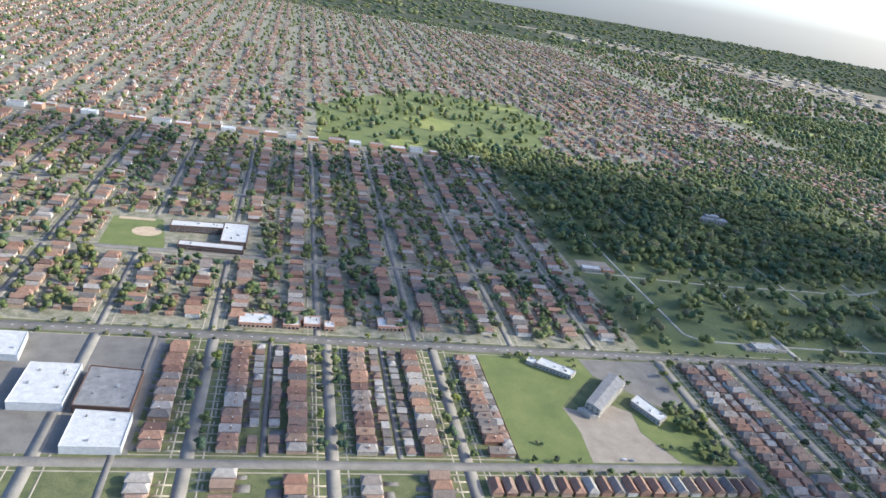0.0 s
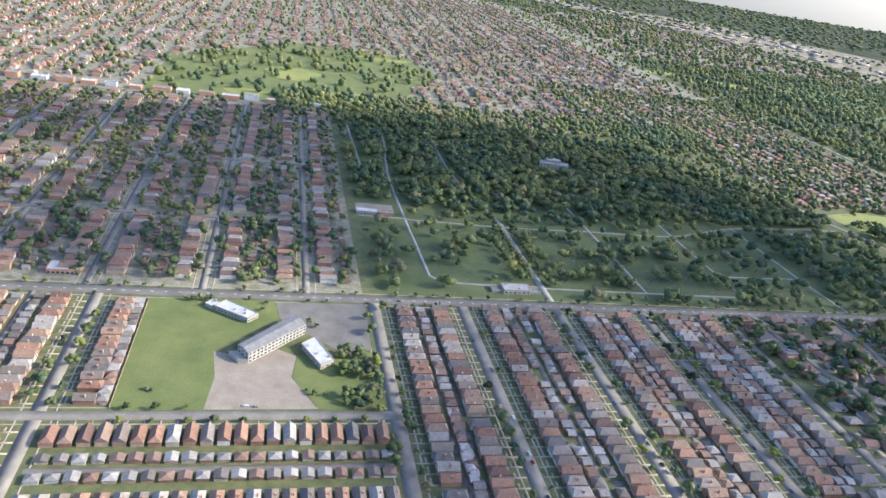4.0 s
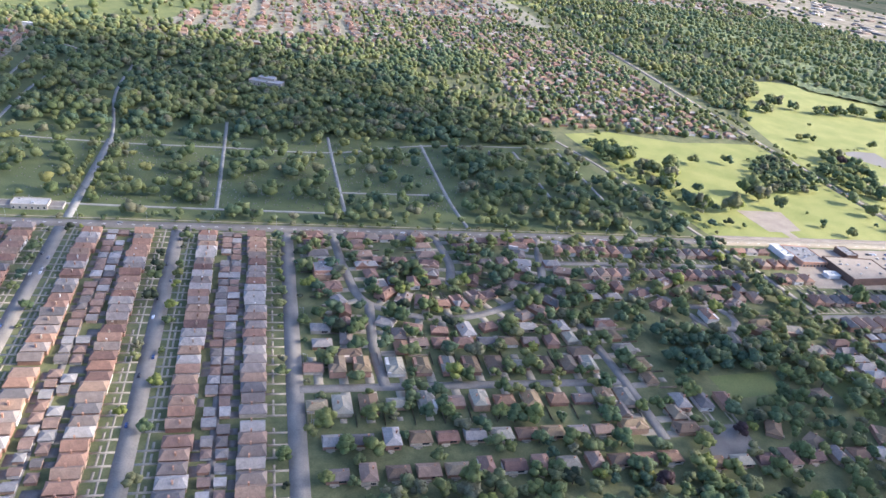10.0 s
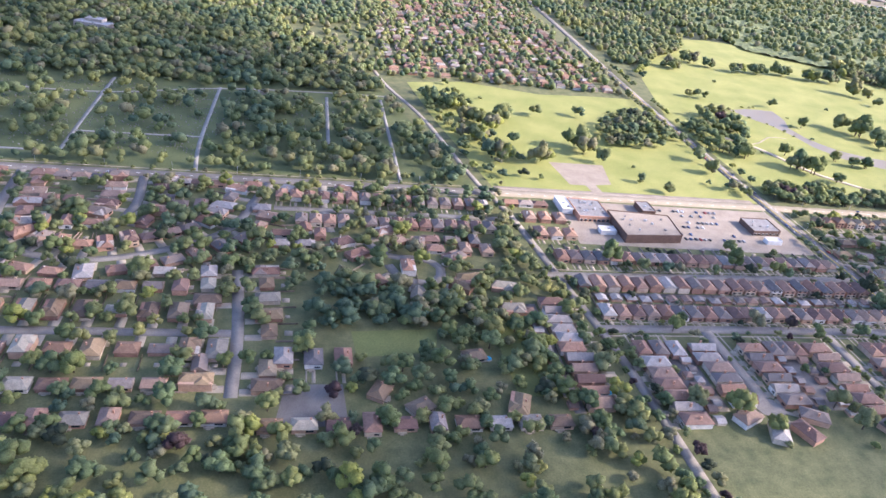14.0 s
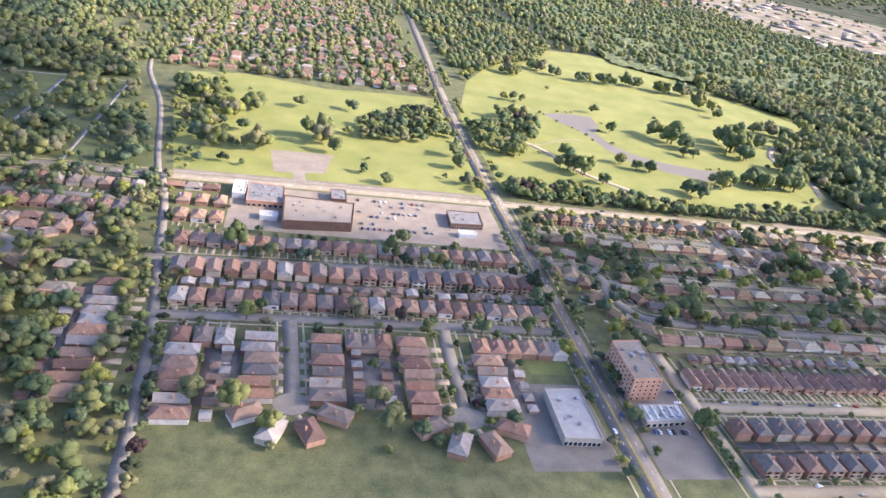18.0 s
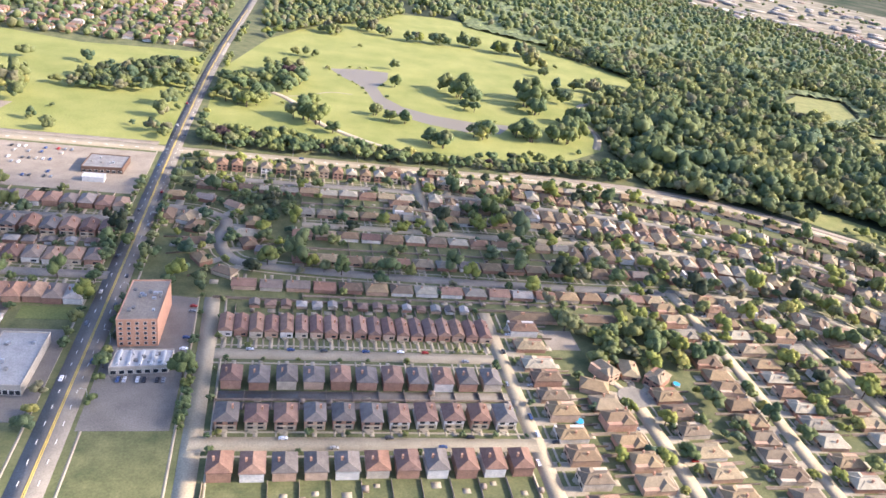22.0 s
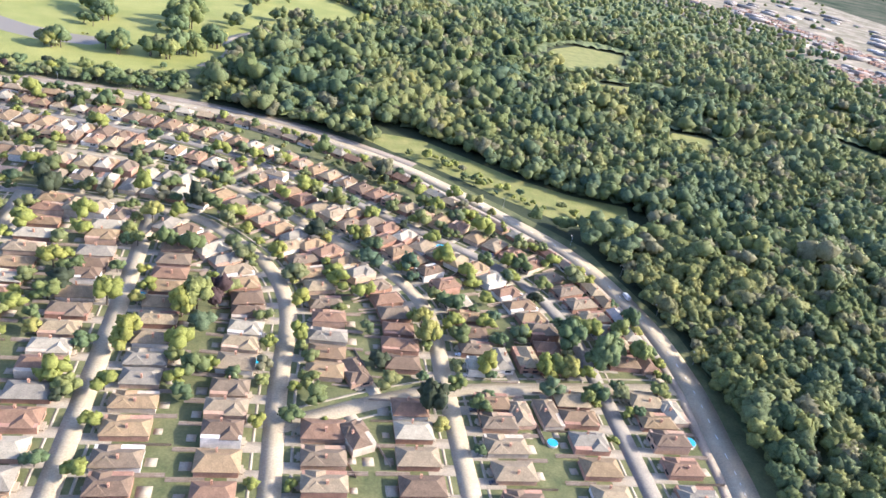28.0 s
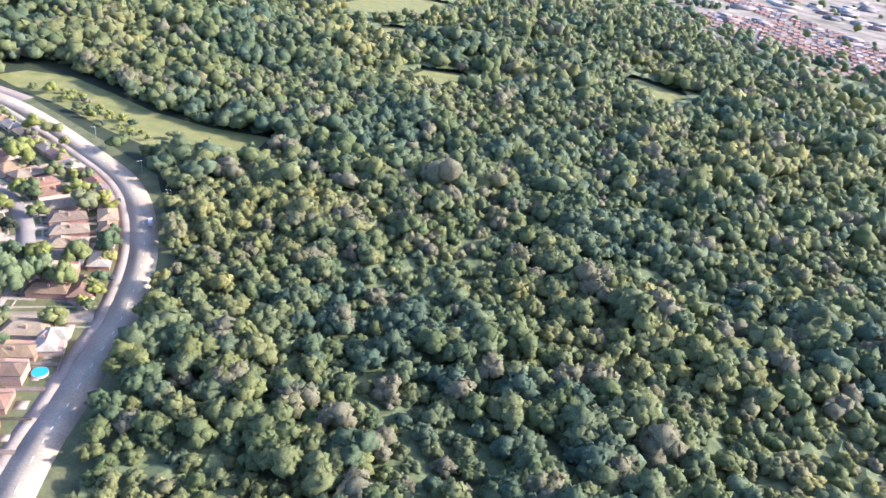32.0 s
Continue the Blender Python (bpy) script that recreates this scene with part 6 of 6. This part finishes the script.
for x, y in ((1015, 850), (1058, 842)):
    flat_building("mausoleum", [(x, y), (x + 12, y), (x + 12, y + 6), (x, y + 6)], 4.0, STUCCO, ROOF_DULL, "small white stone tomb on the lawn", "tomb", (), 0)
# shopping plaza
flat_building("store", [(1364, 508), (1422, 512), (1426, 553), (1364, 559)], 8.0, BRICK_DARK, PALE, "large brown brick store with pale flat roof", "store", (), 10)
flat_building("store", [(1332, 548), (1364, 548), (1364, 585), (1332, 588)], 5.5, BRICK_TAN, ROOF_GREY, "row of shops with roof units by the plaza", "store", [((1332, 548), (1364, 548), 1, 7, 0.6, 3, 2.8, 2.2)], 14)
flat_building("store", [(1319, 562), (1330, 562), (1330, 590), (1319, 590)], 5.5, PAINT_WHITE, ROOF_FLAT, "narrow white roofed shop", "store", (), 2)
flat_building("store", [(1406, 566), (1420, 566), (1420, 588), (1406, 588)], 5.5, BRICK_DARK, ROOF_GREY, "small brown brick shop", "store", (), 2)
flat_building("shop", [(1345, 522), (1360, 522), (1360, 532), (1345, 532)], 4.0, PAINT_WHITE, ROOF_FLAT, "white roofed loading shed", "shed", (), 1)
flat_building("bank", [(1513, 534), (1544, 536), (1545, 563), (1514, 563)], 5.0, BRICK_DARK, ROOF_GREY, "square brown bank with pale roof deck", "bank", [((1513, 534), (1544, 536), 1, 7, 0.8, 3, 2.6, 2.0)], 5)
flat_building("bank_canopy", [(1518, 516), (1534, 516), (1534, 524), (1518, 524)], 4.0, PAINT_WHITE, ROOF_FLAT, "small flat canopy beside the bank", "canopy", (), 0)
# south corner
flat_building("retail_building", [(1531, 256), (1554, 255), (1555, 300), (1532, 300)], 6.0, STUCCO, ROOF_DULL, "long shop building with pale grey membrane roof", "shop", [((1531, 256), (1554, 255), 1, 8, 0.6, 3, 2.2, 2.6)], 7)
flat_building("restaurant", [(1590, 272), (1619, 275), (1620, 289), (1591, 288)], 4.6, STUCCO, ROOF_FLAT, "small restaurant with white flat roof and units", "restaurant", [((1590, 272), (1619, 275), 1, 7, 0.6, 3, 2.6, 2.2)], 9)
for k in range(5):
    tagged(new("roof_screen", box_mesh("roof_screen", PAINT_WHITE, (1593 + 5.6 * k, 1594.2 + 5.6 * k, 274.5, 287, 4.75, 6.0))), "white slatted screen on the restaurant roof", "roof screen", "restaurant roof screens")
flat_building("apartment_block", [(1589, 297), (1610, 299), (1611, 341), (1590, 339)], 17.5, BRICK_TAN, PALE, "five storey tan brick apartment block", "apartment block", [((1589, 297), (1610, 299), 5, 5, 1.4, 3.3, 1.5, 1.5), ((1590, 339), (1589, 297), 5, 9, 1.4, 3.3, 1.6, 1.5)], 12)


# ---- vehicles ----
def car_meshes():
    body = bmesh.new()
    prof = [(-2.2, 0.35), (2.2, 0.35), (2.25, 0.8), (1.2, 0.95), (0.55, 1.42), (-1.1, 1.45), (-1.75, 1.0), (-2.25, 0.9)]
    a = [body.verts.new((x, -0.88, z)) for x, z in prof]
    b = [body.verts.new((x, 0.88, z)) for x, z in prof]
    for i in (4, 5):
        a[i].co.y, b[i].co.y = -0.66, 0.66
    n = len(prof)
    body.faces.new(a[::-1])
    body.faces.new(b)
    for i in range(n):
        body.faces.new((a[i], a[(i + 1) % n], b[(i + 1) % n], b[i]))
    bmesh.ops.recalc_face_normals(body, faces=body.faces[:])
    me = bpy.data.meshes.new("car_body")
    body.to_mesh(me)
    body.free()
    me.materials.append(CAR_PAINT)
    glass = box_mesh("car_glass", GLASS, (-1.45, 0.9, -0.74, 0.74, 1.0, 1.32))
    wh = bmesh.new()
    bmesh.ops.create_cone(wh, cap_ends=True, segments=10, radius1=0.33, radius2=0.33, depth=0.24, matrix=pose(0, 0, 0.33, 90))
    wm = bpy.data.meshes.new("wheel")
    wh.to_mesh(wm)
    wh.free()
    wm.materials.append(TYRE)
    return me, glass, wm


CAR_BODY, CAR_GLASS, CAR_WHEEL = car_meshes()


def car(x, y, turn, z=0.1, group="parked cars"):
    ob = tagged(new("car", CAR_BODY), "ordinary saloon car standing on the asphalt", "car", group)
    piece("cabin_glass", CAR_GLASS, ob)
    for wx in (-1.35, 1.4):
        for wy in (-0.8, 0.8):
            piece("wheel", CAR_WHEEL, ob).location = (wx, wy, 0)
    ob.matrix_basis = pose(x, y, z, 0, 0, turn)
    return ob


for y, side in ((268, -1), (283, 1), (318, -1), (338, 1), (352, -1), (372, 1), (398, -1), (420, -1), (445, 1), (470, -1), (505, 1), (560, -1), (640, 1), (668, -1), (690, 1), (740, -1), (768, 1), (800, -1), (840, 1)):
    car(1574 + side * 5.6, y, 90, 0.30, "cars on the arterial road")
rc = np.random.default_rng(33)
for row_y in (520, 530, 545, 555, 570, 580):
    for k in range(13):
        if rc.random() < 0.45:
            car(1432 + 5.2 * k + rc.uniform(-0.3, 0.3), row_y, 90 + rc.choice([0, 180]), 0.1, "cars at the plaza")
for k in range(9):
    car(1624, 296 + 5.5 * k, 0, 0.08, "cars behind the apartment block") if rc.random() < 0.6 else None
    car(1592 + 3.2 * k, 268, 90, 0.08, "cars by the restaurant") if rc.random() < 0.7 else None
for x, y in ((293, 433), (300, 432), (1660, 297), (1683, 297), (1702, 297), (1727, 297), (1748, 297), (1763, 297), (1787, 289), (1680, 224), (1705, 217), (1733, 224), (1760, 217), (1776, 224)):
    car(x, y, 0, 0.14)
for y in (150, 175, 205, 226, 240, 268, 300, 330):
    car(1811 + rc.choice([-3, 3]), y, 90, 0.3)
for st in (493, 594.5, 691):
    for k in range(9):
        car(st + rc.choice([-3.2, 3.2]), rc.uniform(275, 590), 90, 0.14)
for x, y, a in DRIVE_CARS[:30]:
    car(x, y, a, 0.07, "cars in the drives")
for x, y, a in ((900, 600, 0), (640, 604, 0), (1690, 604, 0), (2357, 240, 85), (2352, 262, 85), (2290, 424, 130), (2345, 330, 110), (430, 600, 0)):
    car(x, y, a, 0.2, "cars on the avenue")
van = tagged(new("van", box_mesh("van_body", PAINT_WHITE, (-3.2, 3.0, -1.1, 1.1, 0.5, 2.9), (3.0, 4.2, -1.05, 1.05, 0.5, 2.2))), "white box van on the avenue", "van")
piece("windscreen", box_mesh("windscreen", GLASS, (4.0, 4.25, -0.9, 0.9, 1.3, 2.0)), van)
for wx in (-2.0, 2.6):
    for wy in (-0.95, 0.95):
        piece("wheel", CAR_WHEEL, van).location = (wx, wy, 0)
van.matrix_basis = pose(2366, 300, 0.2, 0, 0, 95)


# ---- pools, lamps, fences, graves ----
def pool(x, y, r):
    bm = bmesh.new()
    bmesh.ops.create_cone(bm, cap_ends=True, segments=24, radius1=r + 0.15, radius2=r + 0.15, depth=1.1, matrix=Matrix.Translation((x, y, 0.55)))
    me = bpy.data.meshes.new("pool_wall")
    bm.to_mesh(me)
    bm.free()
    me.materials.append(PAINT_WHITE)
    ob = tagged(new("pool", me), "round blue garden pool with pale rim", "pool", "garden pools")
    bm = bmesh.new()
    bmesh.ops.create_cone(bm, cap_ends=True, segments=24, radius1=r, radius2=r, depth=0.1, matrix=Matrix.Translation((x, y, 1.12)))
    me = bpy.data.meshes.new("pool_surface")
    bm.to_mesh(me)
    bm.free()
    me.materials.append(POOL)
    piece("water", me, ob)


for x, y, r in ((2343, 164, 3.2), (2268, 162, 2.6), (1842, 236, 2.5), (1096, 385, 3.6), (1262, 300, 2.6), (2052, 262, 3.2), (2245, 350, 4.0), (2120, 212, 2.4), (1920, 270, 2.2), (1180, 330, 2.2)):
    while not clear_of(x, y, r, margin=0.5):
        x, y = x + 2.3, y + 1.1
    pool(x, y, r)


def street_lamp(x, y, turn, height=9.0):
    bm = bmesh.new()
    bmesh.ops.create_cone(bm, cap_ends=True, segments=6, radius1=0.14, radius2=0.08, depth=height, matrix=Matrix.Translation((0, 0, height / 2)))
    bmesh.ops.create_cone(bm, cap_ends=True, segments=6, radius1=0.07, radius2=0.05, depth=2.6, matrix=pose(1.2, 0, height, 0, 80, 0))
    me = bpy.data.meshes.new("lamp_pole")
    bm.to_mesh(me)
    bm.free()
    me.materials.append(STEEL)
    ob = tagged(new("street_lamp", me), "grey steel street lamp with curved arm", "street lamp", "street lamps")
    piece("lamp_head", box_mesh("lamp_head", PAINT_WHITE, (2.2, 3.1, -0.18, 0.18, height + 0.15, height + 0.35)), ob)
    ob.matrix_basis = pose(x, y, 0, 0, 0, turn)


for x in np.arange(430, 1240, 58):
    street_lamp(x, 611, -90)
for x in np.arange(1620, 2000, 62):
    street_lamp(x, 609, -90)
for y in np.arange(250, 600, 50):
    street_lamp(1585, y, 180)
for x, y, a in ((2374, 330, 190), (2379, 280, 180), (2380, 230, 180), (2350, 372, 215), (2310, 428, 220), (796, 330, 180), (796, 390, 180), (796, 450, 180), (796, 520, 180)):
    street_lamp(x, y, a)
street_lamp(461, 846, 180, 24.0)


def fence(name, pts, height, label):
    line = smooth_line(pts, 2.4)
    root = None
    d = np.diff(line, axis=0)
    for i in range(len(d)):
        a, b = line[i], line[i + 1]
        turn, length = math.degrees(math.atan2(d[i][1], d[i][0])), np.linalg.norm(d[i])
        me = FENCE_ME.setdefault((round(length, 2), height), box_mesh("fence_panel", FENCE_WOOD, (0, length - 0.1, -0.05, 0.05, 0.1, height), (-0.06, 0.06, -0.08, 0.08, 0, height + 0.12)))
        if root is None:
            root = tagged(new(name), label, "fence")
        piece("panel", me, root).matrix_basis = pose(a[0], a[1], 0, 0, 0, turn)


FENCE_ME = {}
fence("fence", [(1634, 351), (1880, 345)], 2.0, "brown wooden fence behind the terrace gardens")
fence("fence", [(201, 430), (201, 588)], 1.6, "brown wooden fence between gardens and field")
graves = []
rg = np.random.default_rng(44)
for k in range(2600):
    x, y = rg.uniform(480, 1160), rg.uniform(650, 858)
    if 600 < x < 965 or rg.random() < 0.4:
        w, h = rg.uniform(0.5, 1.3), rg.uniform(0.5, 1.2)
        graves.append(boxes([(x - w / 2, x + w / 2, y - 0.2, y + 0.2, 0, h)]))
tagged(new("gravestones", tri_mesh("gravestones", *joined(graves), GRAVEL)), "rows of small grey gravestones on the grass", "gravestones", "", "stuff")

# ---- the plan brought to its final size ----
for ob in list(scene.objects):
    if ob.parent is None and ob.type not in ("CAMERA", "LIGHT"):
        ob.matrix_basis = Matrix.Scale(UNIT, 4) @ ob.matrix_basis
